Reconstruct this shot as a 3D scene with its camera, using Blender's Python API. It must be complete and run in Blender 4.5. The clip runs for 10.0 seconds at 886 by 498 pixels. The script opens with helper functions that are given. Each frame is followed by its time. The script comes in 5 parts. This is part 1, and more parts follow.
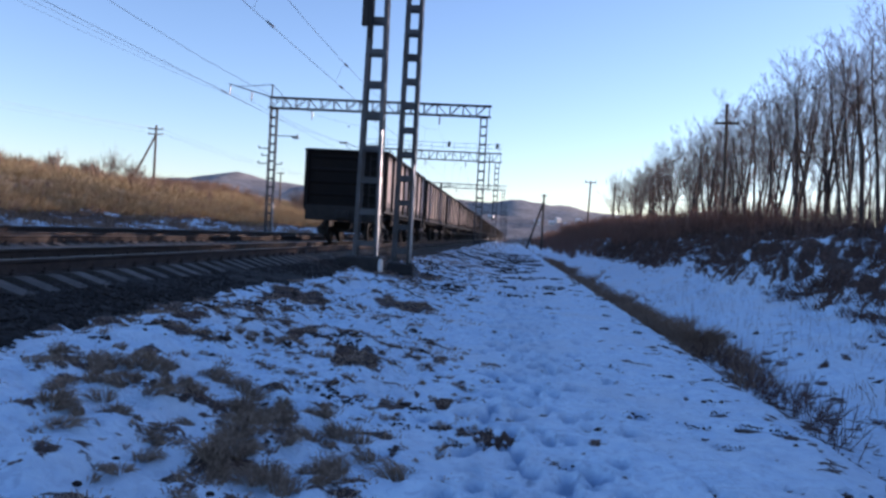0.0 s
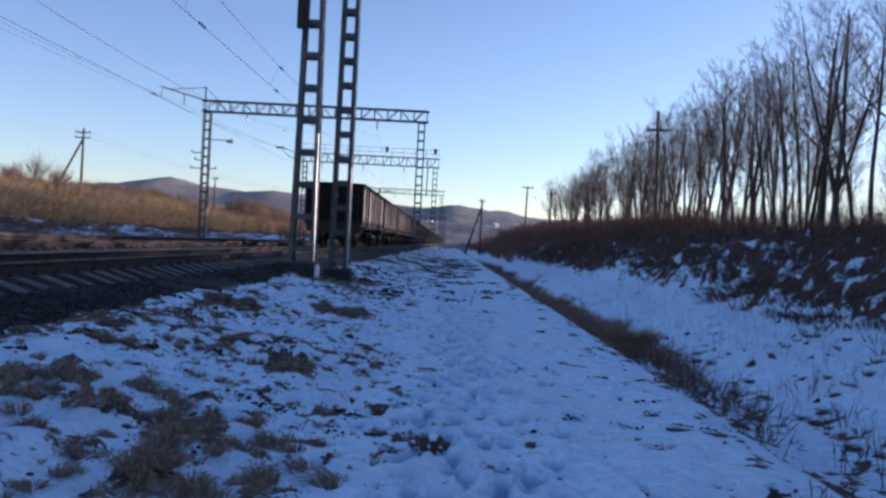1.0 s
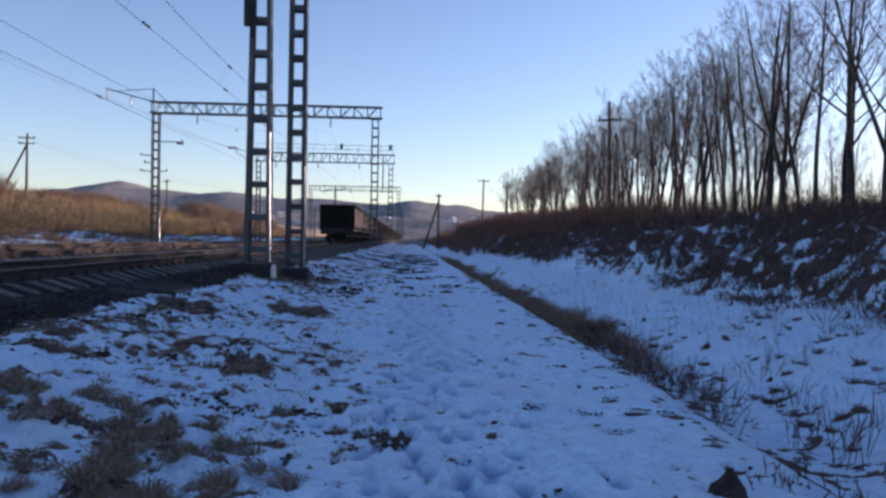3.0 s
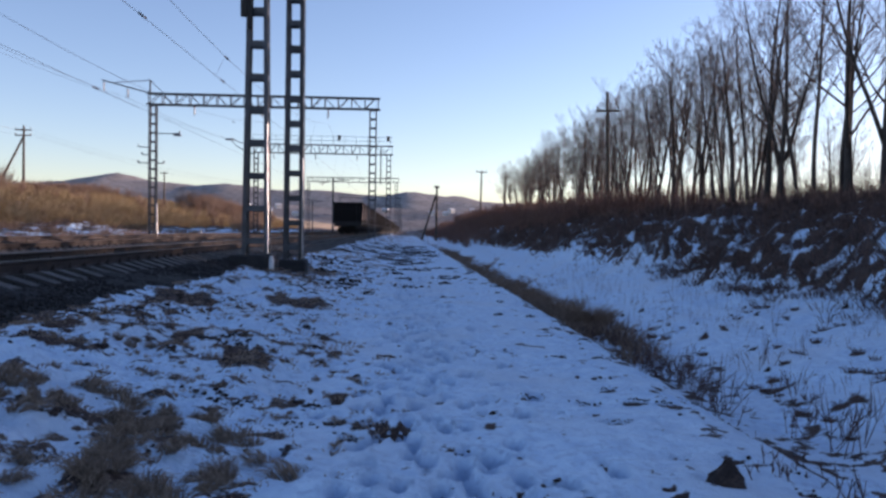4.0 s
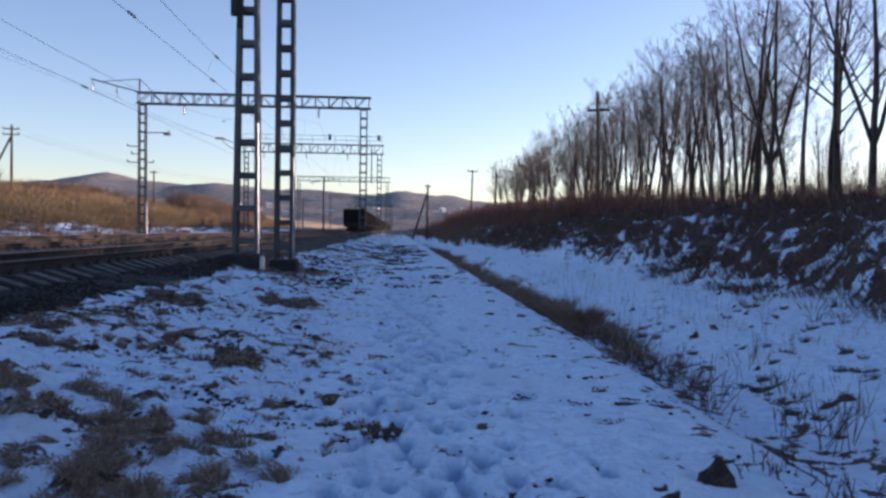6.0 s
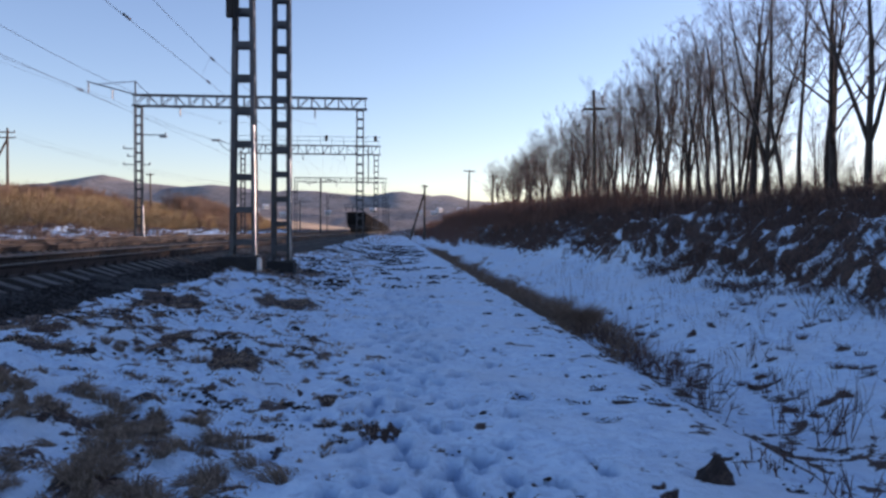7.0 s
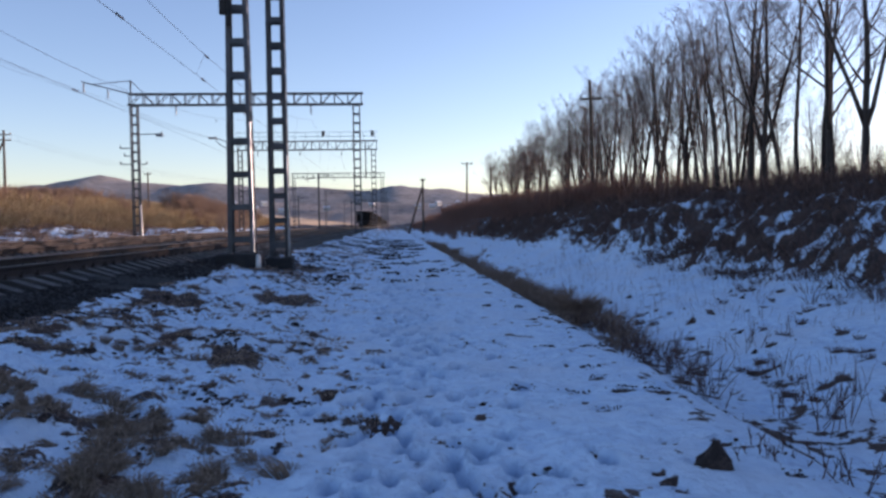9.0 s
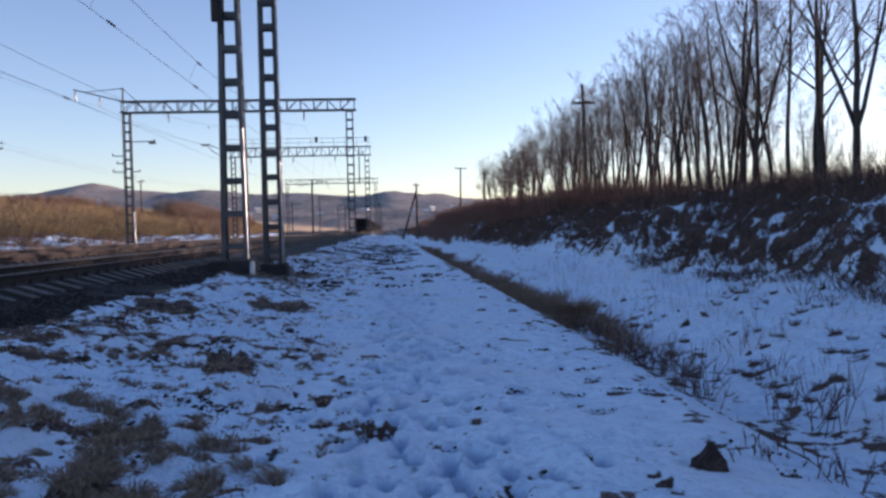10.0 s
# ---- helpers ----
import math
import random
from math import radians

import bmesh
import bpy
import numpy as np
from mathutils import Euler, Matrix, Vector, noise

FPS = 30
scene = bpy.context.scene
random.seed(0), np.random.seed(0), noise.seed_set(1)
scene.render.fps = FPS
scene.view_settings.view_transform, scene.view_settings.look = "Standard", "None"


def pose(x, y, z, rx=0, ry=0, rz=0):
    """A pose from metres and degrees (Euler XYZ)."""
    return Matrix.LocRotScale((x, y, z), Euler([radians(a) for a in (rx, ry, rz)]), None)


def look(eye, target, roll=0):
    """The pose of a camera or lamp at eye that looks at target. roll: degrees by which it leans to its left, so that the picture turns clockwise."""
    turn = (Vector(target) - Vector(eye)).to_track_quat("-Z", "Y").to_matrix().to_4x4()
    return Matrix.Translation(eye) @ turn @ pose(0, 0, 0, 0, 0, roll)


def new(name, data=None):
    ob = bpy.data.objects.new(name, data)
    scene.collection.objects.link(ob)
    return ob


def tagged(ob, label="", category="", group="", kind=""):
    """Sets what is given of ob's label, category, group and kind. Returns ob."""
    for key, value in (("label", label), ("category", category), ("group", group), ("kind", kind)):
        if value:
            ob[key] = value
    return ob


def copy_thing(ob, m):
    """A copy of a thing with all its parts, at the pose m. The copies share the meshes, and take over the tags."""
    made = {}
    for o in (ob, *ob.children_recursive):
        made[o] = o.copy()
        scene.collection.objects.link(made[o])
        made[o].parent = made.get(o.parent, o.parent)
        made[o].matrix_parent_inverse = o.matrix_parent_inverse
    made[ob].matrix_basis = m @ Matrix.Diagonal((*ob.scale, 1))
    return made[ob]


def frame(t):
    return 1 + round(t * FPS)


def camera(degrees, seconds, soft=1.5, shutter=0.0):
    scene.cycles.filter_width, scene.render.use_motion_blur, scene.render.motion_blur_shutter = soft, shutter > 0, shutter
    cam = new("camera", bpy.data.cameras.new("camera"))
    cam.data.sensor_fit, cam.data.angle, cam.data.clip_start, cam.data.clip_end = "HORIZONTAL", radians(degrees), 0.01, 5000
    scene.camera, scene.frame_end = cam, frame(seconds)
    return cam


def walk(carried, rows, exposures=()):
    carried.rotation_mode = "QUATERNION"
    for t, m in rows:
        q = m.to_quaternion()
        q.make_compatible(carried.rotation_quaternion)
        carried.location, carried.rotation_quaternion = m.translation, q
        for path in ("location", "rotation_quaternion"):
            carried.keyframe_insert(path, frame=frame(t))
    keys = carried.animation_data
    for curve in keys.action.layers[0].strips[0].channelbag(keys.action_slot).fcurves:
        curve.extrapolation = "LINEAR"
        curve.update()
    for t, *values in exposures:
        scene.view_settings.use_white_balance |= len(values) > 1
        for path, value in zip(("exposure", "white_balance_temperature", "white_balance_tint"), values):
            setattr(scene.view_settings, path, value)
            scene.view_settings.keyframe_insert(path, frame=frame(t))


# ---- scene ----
cam = camera(60.1, 10.0, soft=2.75)
walk(cam, [
    (0.0, pose(-0.087, -0.057, 1.575, 88.884, -3.240, 5.029)),
    (0.5, pose(-0.070, -0.015, 1.554, 89.346, -3.413, 2.152)),
    (1.0, pose(-0.054, 0.002, 1.558, 89.535, -2.975, 0.453)),
    (1.5, pose(-0.026, 0.003, 1.562, 89.730, -2.472, -1.766)),
    (2.0, pose(-0.025, 0.001, 1.557, 89.281, -1.652, -2.681)),
    (2.5, pose(-0.020, 0.009, 1.553, 89.518, -1.138, -2.583)),
    (4.0, pose(-0.022, 0.027, 1.545, 88.642, -0.856, -2.796)),
    (4.5, pose(-0.024, 0.026, 1.553, 88.657, -0.875, -2.804)),
    (5.0, pose(-0.023, 0.030, 1.554, 88.513, -1.066, -3.152)),
    (5.5, pose(-0.029, 0.022, 1.556, 88.570, -0.916, -3.420)),
    (7.0, pose(-0.025, 0.020, 1.556, 88.598, -0.342, -3.682)),
    (7.5, pose(-0.017, 0.014, 1.560, 88.858, 0.121, -4.037)),
    (8.0, pose(-0.010, 0.014, 1.556, 89.033, 0.130, -3.766)),
    (8.5, pose(-0.011, 0.010, 1.550, 88.828, 0.421, -3.801)),
    (9.0, pose(-0.001, 0.011, 1.552, 88.088, 0.882, -3.753)),
    (9.5, pose(0.001, 0.003, 1.549, 88.433, 1.191, -4.018)),
    (10.0, pose(0.000, 0.000, 1.550, 88.450, 1.400, -4.200)),
], [(0.0, 0.80, 5600, 29), (0.5, 0.57, 5600, 29), (2.5, 0.54, 5750, 30), (4.0, 0.65, 6100, 32), (10.0, 0.67, 6100, 32)])

# ---- light: low winter sun to the right, over the wooded bank ----
SUN_AZ, SUN_EL = 66.0, 7.3
world = bpy.data.worlds.new("winter_sky")
scene.world = world
world.use_nodes = True
wn = world.node_tree.nodes
sky = wn.new("ShaderNodeTexSky")
sky.sky_type = "NISHITA"
sky.sun_disc = False
sky.sun_elevation, sky.sun_rotation = radians(SUN_EL), radians(SUN_AZ)
sky.altitude, sky.air_density, sky.dust_density, sky.ozone_density = 1000, 1.0, 0.6, 1.6
wn["Background"].inputs[1].default_value = 0.17
world.node_tree.links.new(sky.outputs[0], wn["Background"].inputs[0])

sun = new("sun", bpy.data.lights.new("sun", "SUN"))
sun.data.energy, sun.data.angle, sun.data.color = 5.0, radians(0.6), (1.0, 0.80, 0.58)
sun.matrix_world = look((0, 0, 0), (-math.sin(radians(SUN_AZ)) * math.cos(radians(SUN_EL)), -math.cos(radians(SUN_AZ)) * math.cos(radians(SUN_EL)), -math.sin(radians(SUN_EL))))


# ---- materials ----
def material(name, rough=0.8, metal=0.0):
    m = bpy.data.materials.new(name)
    m.use_nodes = True
    b = m.node_tree.nodes["Principled BSDF"]
    b.inputs["Roughness"].default_value, b.inputs["Metallic"].default_value = rough, metal
    return m, m.node_tree, b


def mixed(tree, fac, a, b):
    n = tree.nodes.new("ShaderNodeMix")
    n.data_type = "RGBA"
    for sock, v in ((n.inputs[0], fac), (n.inputs[6], a), (n.inputs[7], b)):
        if isinstance(v, bpy.types.NodeSocket):
            tree.links.new(v, sock)
        elif isinstance(v, tuple):
            sock.default_value = (*v, 1)
        else:
            sock.default_value = v
    return n.outputs[2]


def ramp(tree, v, lo, hi):
    n = tree.nodes.new("ShaderNodeMapRange")
    n.interpolation_type = "SMOOTHSTEP"
    n.inputs[1].default_value, n.inputs[2].default_value = lo, hi
    tree.links.new(v, n.inputs[0])
    return n.outputs[0]


def grain(tree, scale, detail=4.0, stretch=(1, 1, 1), rough=0.55):
    c = tree.nodes.new("ShaderNodeTexCoord")
    p = tree.nodes.new("ShaderNodeMapping")
    p.inputs["Scale"].default_value = stretch
    n = tree.nodes.new("ShaderNodeTexNoise")
    n.inputs["Scale"].default_value, n.inputs["Detail"].default_value, n.inputs["Roughness"].default_value = scale, detail, rough
    tree.links.new(c.outputs["Object"], p.inputs[0])
    tree.links.new(p.outputs[0], n.inputs["Vector"])
    return n.outputs[0]


def bumped(tree, b, height, strength=0.4, distance=0.02):
    n = tree.nodes.new("ShaderNodeBump")
    n.inputs["Strength"].default_value, n.inputs["Distance"].default_value = strength, distance
    tree.links.new(height, n.inputs["Height"])
    tree.links.new(n.outputs[0], b.inputs["Normal"])


def two_tone(name, a, b, scale=6.0, fine=40.0, rough=0.8, metal=0.0, stretch=(1, 1, 1), bump=0.3, dist=0.01, vary=0.25):
    """A worn surface: two colours in patches, fine grain, relief, and a little difference from piece to piece."""
    m, t, bs = material(name, rough, metal)
    big, small = grain(t, scale, 4, stretch), grain(t, fine, 3, stretch)
    col = mixed(t, ramp(t, big, 0.38, 0.62), a, b)
    col = mixed(t, ramp(t, small, 0.35, 0.75), col, tuple(0.6 * v for v in a))
    info = t.nodes.new("ShaderNodeObjectInfo")
    hsv = t.nodes.new("ShaderNodeHueSaturation")
    rng = t.nodes.new("ShaderNodeMapRange")
    rng.inputs[3].default_value, rng.inputs[4].default_value = 1 - vary, 1 + vary
    t.links.new(info.outputs["Random"], rng.inputs[0])
    t.links.new(rng.outputs[0], hsv.inputs["Value"])
    t.links.new(col, hsv.inputs["Color"])
    t.links.new(hsv.outputs[0], bs.inputs["Base Color"])
    bumped(t, bs, small, bump, dist)
    return m


def islands(name, a, b, rough=0.85, through_light=0.0):
    """For stems, blades and stones in one mesh: each has its own tone between two colours."""
    m, t, bs = material(name, rough)
    g = t.nodes.new("ShaderNodeNewGeometry")
    col = mixed(t, g.outputs["Random Per Island"], a, b)
    col = mixed(t, ramp(t, grain(t, 30, 2), 0.3, 0.8), col, tuple(0.65 * v for v in a))
    t.links.new(col, bs.inputs["Base Color"])
    if through_light:
        tr = t.nodes.new("ShaderNodeBsdfTranslucent")
        mx = t.nodes.new("ShaderNodeMixShader")
        mx.inputs[0].default_value = through_light
        t.links.new(col, tr.inputs[0])
        t.links.new(bs.outputs[0], mx.inputs[1])
        t.links.new(tr.outputs[0], mx.inputs[2])
        t.links.new(mx.outputs[0], t.nodes["Material Output"].inputs[0])
    return m


def ground_material():
    m, t, bs = material("snowy_ground", 0.75)
    at = t.nodes.new("ShaderNodeAttribute")
    at.attribute_name = "bare"
    at2 = t.nodes.new("ShaderNodeAttribute")
    at2.attribute_name = "straw"
    fine, mid, big = grain(t, 22, 5), grain(t, 5.0, 5), grain(t, 0.7, 3)
    add = t.nodes.new("ShaderNodeMath")
    add.operation = "MULTIPLY_ADD"
    t.links.new(fine, add.inputs[0])
    add.inputs[1].default_value = 0.62
    t.links.new(at.outputs["Fac"], add.inputs[2])
    mask = ramp(t, add.outputs[0], 0.70, 0.82)
    # snow tinted blue: the cast of open shade is mixed into its base colour
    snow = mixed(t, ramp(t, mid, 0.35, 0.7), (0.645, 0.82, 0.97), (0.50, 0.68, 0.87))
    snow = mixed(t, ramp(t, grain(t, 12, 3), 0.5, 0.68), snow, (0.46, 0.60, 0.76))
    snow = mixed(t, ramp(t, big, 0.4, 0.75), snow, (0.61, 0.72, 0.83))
    # footprint hollows tinted dark blue: their shade is put into the colour
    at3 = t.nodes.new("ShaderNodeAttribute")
    at3.attribute_name = "dent_shade"
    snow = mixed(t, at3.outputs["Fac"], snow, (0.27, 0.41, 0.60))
    soil = mixed(t, ramp(t, mid, 0.35, 0.65), (0.026, 0.013, 0.010), (0.085, 0.045, 0.030))
    soil = mixed(t, ramp(t, grain(t, 60, 3, (1, 0.5, 1)), 0.5, 0.68), soil, (0.14, 0.085, 0.06))
    straw = mixed(t, ramp(t, mid, 0.3, 0.7), (0.46, 0.335, 0.21), (0.30, 0.215, 0.135))
    soil = mixed(t, at2.outputs["Fac"], soil, straw)
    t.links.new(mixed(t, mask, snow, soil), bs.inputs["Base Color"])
    rel = t.nodes.new("ShaderNodeMath")
    rel.operation = "MULTIPLY_ADD"
    t.links.new(grain(t, 9, 4), rel.inputs[0])
    rel.inputs[1].default_value = 1.6
    t.links.new(add.outputs[0], rel.inputs[2])
    bumped(t, bs, rel.outputs[0], 0.8, 0.045)
    return m


M_GROUND = ground_material()
M_BALLAST = two_tone("ballast_gravel", (0.013, 0.010, 0.009), (0.029, 0.023, 0.019), 1.2, 24, 0.9, bump=0.9, dist=0.04)
# sunlight put into the colour: tan bed beyond the first track, near-black shoulder
_t = M_BALLAST.node_tree
_c = _t.nodes.new("ShaderNodeTexCoord")
_x = _t.nodes.new("ShaderNodeSeparateXYZ")
_t.links.new(_c.outputs["Object"], _x.inputs[0])
_sunlit = mixed(_t, ramp(_t, grain(_t, 1.5, 5), 0.35, 0.65), (0.15, 0.118, 0.092), (0.07, 0.053, 0.042))
_old = _t.nodes["Principled BSDF"].inputs["Base Color"].links[0].from_socket
_t.links.new(mixed(_t, ramp(_t, _x.outputs[0], -7.2, -8.4), _old, _sunlit), _t.nodes["Principled BSDF"].inputs["Base Color"])
M_STONE = islands("ballast_stones", (0.010, 0.008, 0.0075), (0.036, 0.028, 0.024))
M_RAIL = two_tone("rusty_rail_steel", (0.030, 0.018, 0.014), (0.052, 0.033, 0.025), 4, 60, 0.85, 0.0)
M_TREAD = two_tone("worn_rail_head", (0.25, 0.22, 0.20), (0.18, 0.15, 0.13), 3, 50, 0.5, 0.7, bump=0.05)
M_SLEEPER = two_tone("frosted_concrete_sleeper", (0.14, 0.125, 0.112), (0.075, 0.065, 0.058), 3, 30, 0.85)
M_TIMBER = two_tone("old_timber", (0.07, 0.05, 0.037), (0.13, 0.10, 0.075), 3, 30, 0.85, stretch=(4, 4, 0.4))
M_STEEL = two_tone("weathered_grey_mast_paint", (0.085, 0.088, 0.096), (0.055, 0.052, 0.052), 2.5, 30, 0.5, 0.35, bump=0.12)
M_GALV = two_tone("dull_galvanised_steel", (0.50, 0.50, 0.50), (0.36, 0.355, 0.35), 2.5, 30, 0.45, 0.6, bump=0.1)
M_WIRE = two_tone("dark_wire", (0.06, 0.06, 0.065), (0.09, 0.085, 0.08), 2, 20, 0.5, 0.6, bump=0)
M_INSUL = two_tone("brown_glazed_insulator", (0.07, 0.04, 0.03), (0.10, 0.06, 0.045), 5, 40, 0.25)
M_CONC = two_tone("stained_concrete", (0.035, 0.030, 0.028), (0.02, 0.018, 0.017), 4, 40, 0.9)
M_WHITE = two_tone("chalky_white_paint", (0.72, 0.71, 0.68), (0.5, 0.48, 0.45), 6, 40, 0.8)
# end walls and ribs near-black: their shade is put into this paint
M_CAR = two_tone("shaded_brown_wagon_paint", (0.016, 0.012, 0.011), (0.010, 0.009, 0.009), 1.2, 18, 0.85, 0.0, bump=0.2, vary=0.35)
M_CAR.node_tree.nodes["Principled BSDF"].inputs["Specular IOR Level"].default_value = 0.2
# side panels lighter: sunlight is put into this colour, over dusty streaks
M_CARSIDE = two_tone("sunlit_dusty_wagon_side", (0.38, 0.305, 0.265), (0.13, 0.10, 0.088), 2.2, 14, 0.8, 0.0, stretch=(1, 1, 0.25), bump=0.2, vary=0.4)
M_UNDER = two_tone("greasy_black_iron", (0.017, 0.015, 0.014), (0.03, 0.025, 0.022), 4, 30, 0.8, 0.0)
M_BARK = two_tone("grey_brown_bark", (0.055, 0.042, 0.035), (0.10, 0.082, 0.07), 3, 25, 0.9, stretch=(3, 3, 0.6), bump=0.7, dist=0.02)
M_TWIG = islands("bare_twigs", (0.13, 0.092, 0.076), (0.24, 0.175, 0.145), through_light=0.15)
M_BRUSH = islands("red_brown_brushwood", (0.21, 0.11, 0.08), (0.44, 0.255, 0.19), through_light=0.35)
M_GRASS = islands("dry_straw_grass", (0.42, 0.31, 0.17), (0.70, 0.56, 0.35), through_light=0.5)
M_WEED = islands("dead_brown_weeds", (0.24, 0.15, 0.105), (0.54, 0.38, 0.27), through_light=0.3)
M_TUFT = islands("dead_grey_brown_grass", (0.30, 0.21, 0.155), (0.68, 0.52, 0.395), through_light=0.3)
M_BANKSCRUB = islands("dark_brown_scrub", (0.085, 0.05, 0.042), (0.27, 0.165, 0.13), through_light=0.2)
M_STALK = islands("dark_red_weed_stalks", (0.07, 0.036, 0.03), (0.20, 0.105, 0.08))
M_CLOD = two_tone("dark_frozen_soil", (0.028, 0.018, 0.015), (0.075, 0.048, 0.038), 8, 50, 0.95, bump=0.8)
# far hills paler than bare wood: distance haze is put into the colour
M_HILL = two_tone("hazed_wooded_hill", (0.30, 0.265, 0.245), (0.38, 0.345, 0.325), 0.012, 0.09, 0.95, bump=0)
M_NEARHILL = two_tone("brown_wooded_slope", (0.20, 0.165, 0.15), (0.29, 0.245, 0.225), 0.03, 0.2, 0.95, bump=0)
M_HOUSE = two_tone("pale_rendered_wall", (0.68, 0.66, 0.63), (0.55, 0.52, 0.5), 1, 8, 0.9)
M_ROOF = two_tone("snowy_grey_roof", (0.62, 0.62, 0.63), (0.5, 0.5, 0.52), 1, 8, 0.8)
M_GLASS, _t, _b = material("dark_window_glass", 0.1)
_b.inputs["Base Color"].default_value = (0.03, 0.035, 0.04, 1)
M_FOAM = two_tone("grey_lamp_housing", (0.28, 0.29, 0.3), (0.2, 0.2, 0.21), 5, 40, 0.5, 0.3)


# ---- mesh tools ----
def mesh_of(bm, mat, smooth=False):
    me = bpy.data.meshes.new("m")
    if smooth:
        for f in bm.faces:
            f.smooth = True
    bm.to_mesh(me)
    bm.free()
    me.materials.append(mat)
    return me


def part(name, bm, mat, parent=None, label="", smooth=False):
    """Links a bmesh (or a mesh) as one object, under a thing or under a part."""
    me = bm if isinstance(bm, bpy.types.Mesh) else mesh_of(bm, mat, smooth)
    ob = new(name, me)
    ob.parent = parent
    return tagged(ob, label) if label else ob


def thing(name, label, category, group="", at=None, kind=""):
    ob = new(name)
    ob.empty_display_size = 0.2
    ob.matrix_basis = at or Matrix.Identity(4)
    return tagged(ob, label, category, group, kind)


def box(bm, x0, x1, y0, y1, z0, z1, bevel=0.0):
    vs = [bm.verts.new((x, y, z)) for z in (z0, z1) for y in (y0, y1) for x in (x0, x1)]
    fs = [bm.faces.new([vs[i] for i in q]) for q in ((0, 2, 3, 1), (4, 5, 7, 6), (0, 1, 5, 4), (2, 6, 7, 3), (0, 4, 6, 2), (1, 3, 7, 5))]
    if bevel:
        bmesh.ops.bevel(bm, geom=list({e for f in fs for e in f.edges}), offset=bevel, segments=1, affect="EDGES")
    return bm


def side_axes(d):
    up = Vector((0, 0, 1)) if abs(d.z) < 0.9 else Vector((0, 1, 0))
    a = d.cross(up).normalized()
    return a, a.cross(d).normalized()


def bar(bm, p, q, w, h=None):
    """A straight rolled bar of w by h between two points."""
    p, q, h = Vector(p), Vector(q), h or w
    a, b = side_axes((q - p).normalized())
    vs = [bm.verts.new(c + a * (i * w / 2) + b * (j * h / 2)) for c in (p, q) for i, j in ((-1, -1), (1, -1), (1, 1), (-1, 1))]
    for i in range(4):
        bm.faces.new((vs[i], vs[(i + 1) % 4], vs[4 + (i + 1) % 4], vs[4 + i]))
    bm.faces.new(vs[3::-1])
    bm.faces.new(vs[4:])
    return bm


def tube(bm, pts, radii, n=6):
    """A round, tapering rod through points."""
    pts = [Vector(p) for p in pts]
    rings = []
    for i, p in enumerate(pts):
        d = (pts[min(i + 1, len(pts) - 1)] - pts[max(i - 1, 0)]).normalized()
        a, b = side_axes(d)
        r = radii[i] if isinstance(radii, (list, tuple)) else radii
        rings.append([bm.verts.new(p + (a * math.cos(k * math.tau / n) + b * math.sin(k * math.tau / n)) * r) for k in range(n)])
    for r0, r1 in zip(rings, rings[1:]):
        for k in range(n):
            bm.faces.new((r0[k], r0[(k + 1) % n], r1[(k + 1) % n], r1[k]))
    bm.faces.new(rings[0][::-1])
    bm.faces.new(rings[-1])
    return bm


def lathe(bm, c, axis, profile, n=16):
    """A turned form: (along, radius) pairs round an axis through c."""
    a, b = side_axes(Vector(axis))
    rings = [[bm.verts.new(Vector(c) + Vector(axis) * s + (a * math.cos(k * math.tau / n) + b * math.sin(k * math.tau / n)) * r) for k in range(n)] for s, r in profile]
    for r0, r1 in zip(rings, rings[1:]):
        for k in range(n):
            bm.faces.new((r0[k], r0[(k + 1) % n], r1[(k + 1) % n], r1[k]))
    bm.faces.new(rings[0][::-1])
    bm.faces.new(rings[-1])
    return bm


class Soup:
    """Collects many small stems, blades and stones fast into one mesh."""

    def __init__(self):
        self.v, self.f = [], []

    def stem(self, pts, radii, n=3):
        base, m = len(self.v), len(pts)
        ph = random.random() * 6
        for i in range(m):
            d = (pts[min(i + 1, m - 1)] - pts[max(i - 1, 0)]).normalized()
            a, b = side_axes(d)
            for k in range(n):
                self.v.append(pts[i] + (a * math.cos(ph + k * math.tau / n) + b * math.sin(ph + k * math.tau / n)) * radii[i])
        for i in range(m - 1):
            for k in range(n):
                o = base + i * n
                self.f.append((o + k, o + (k + 1) % n, o + n + (k + 1) % n, o + n + k))

    def stone(self, c, r):
        base = len(self.v)
        sq = (r * random.uniform(0.8, 1.3), r * random.uniform(0.8, 1.3), r * random.uniform(0.5, 0.9))
        for q in ((1, 0, 0), (0, 1, 0), (-1, 0, 0), (0, -1, 0), (0, 0, 1), (0, 0, -1), (0.62, 0.62, 0.55), (-0.62, -0.6, 0.6)):
            self.v.append(Vector([c[i] + q[i] * sq[i] * random.uniform(0.75, 1.2) for i in range(3)]))
        o = base
        self.f += [(o, o + 1, o + 6), (o + 1, o + 4, o + 6), (o + 4, o, o + 6), (o + 1, o + 2, o + 4), (o + 2, o + 3, o + 7), (o + 3, o + 4, o + 7), (o + 4, o + 2, o + 7),
                   (o + 3, o, o + 4), (o + 1, o, o + 5), (o + 2, o + 1, o + 5), (o + 3, o + 2, o + 5), (o, o + 3, o + 5)]

    def mesh(self, mat):
        me = bpy.data.meshes.new("m")
        me.from_pydata([tuple(v) for v in self.v], [], self.f)
        me.materials.append(mat)
        return me


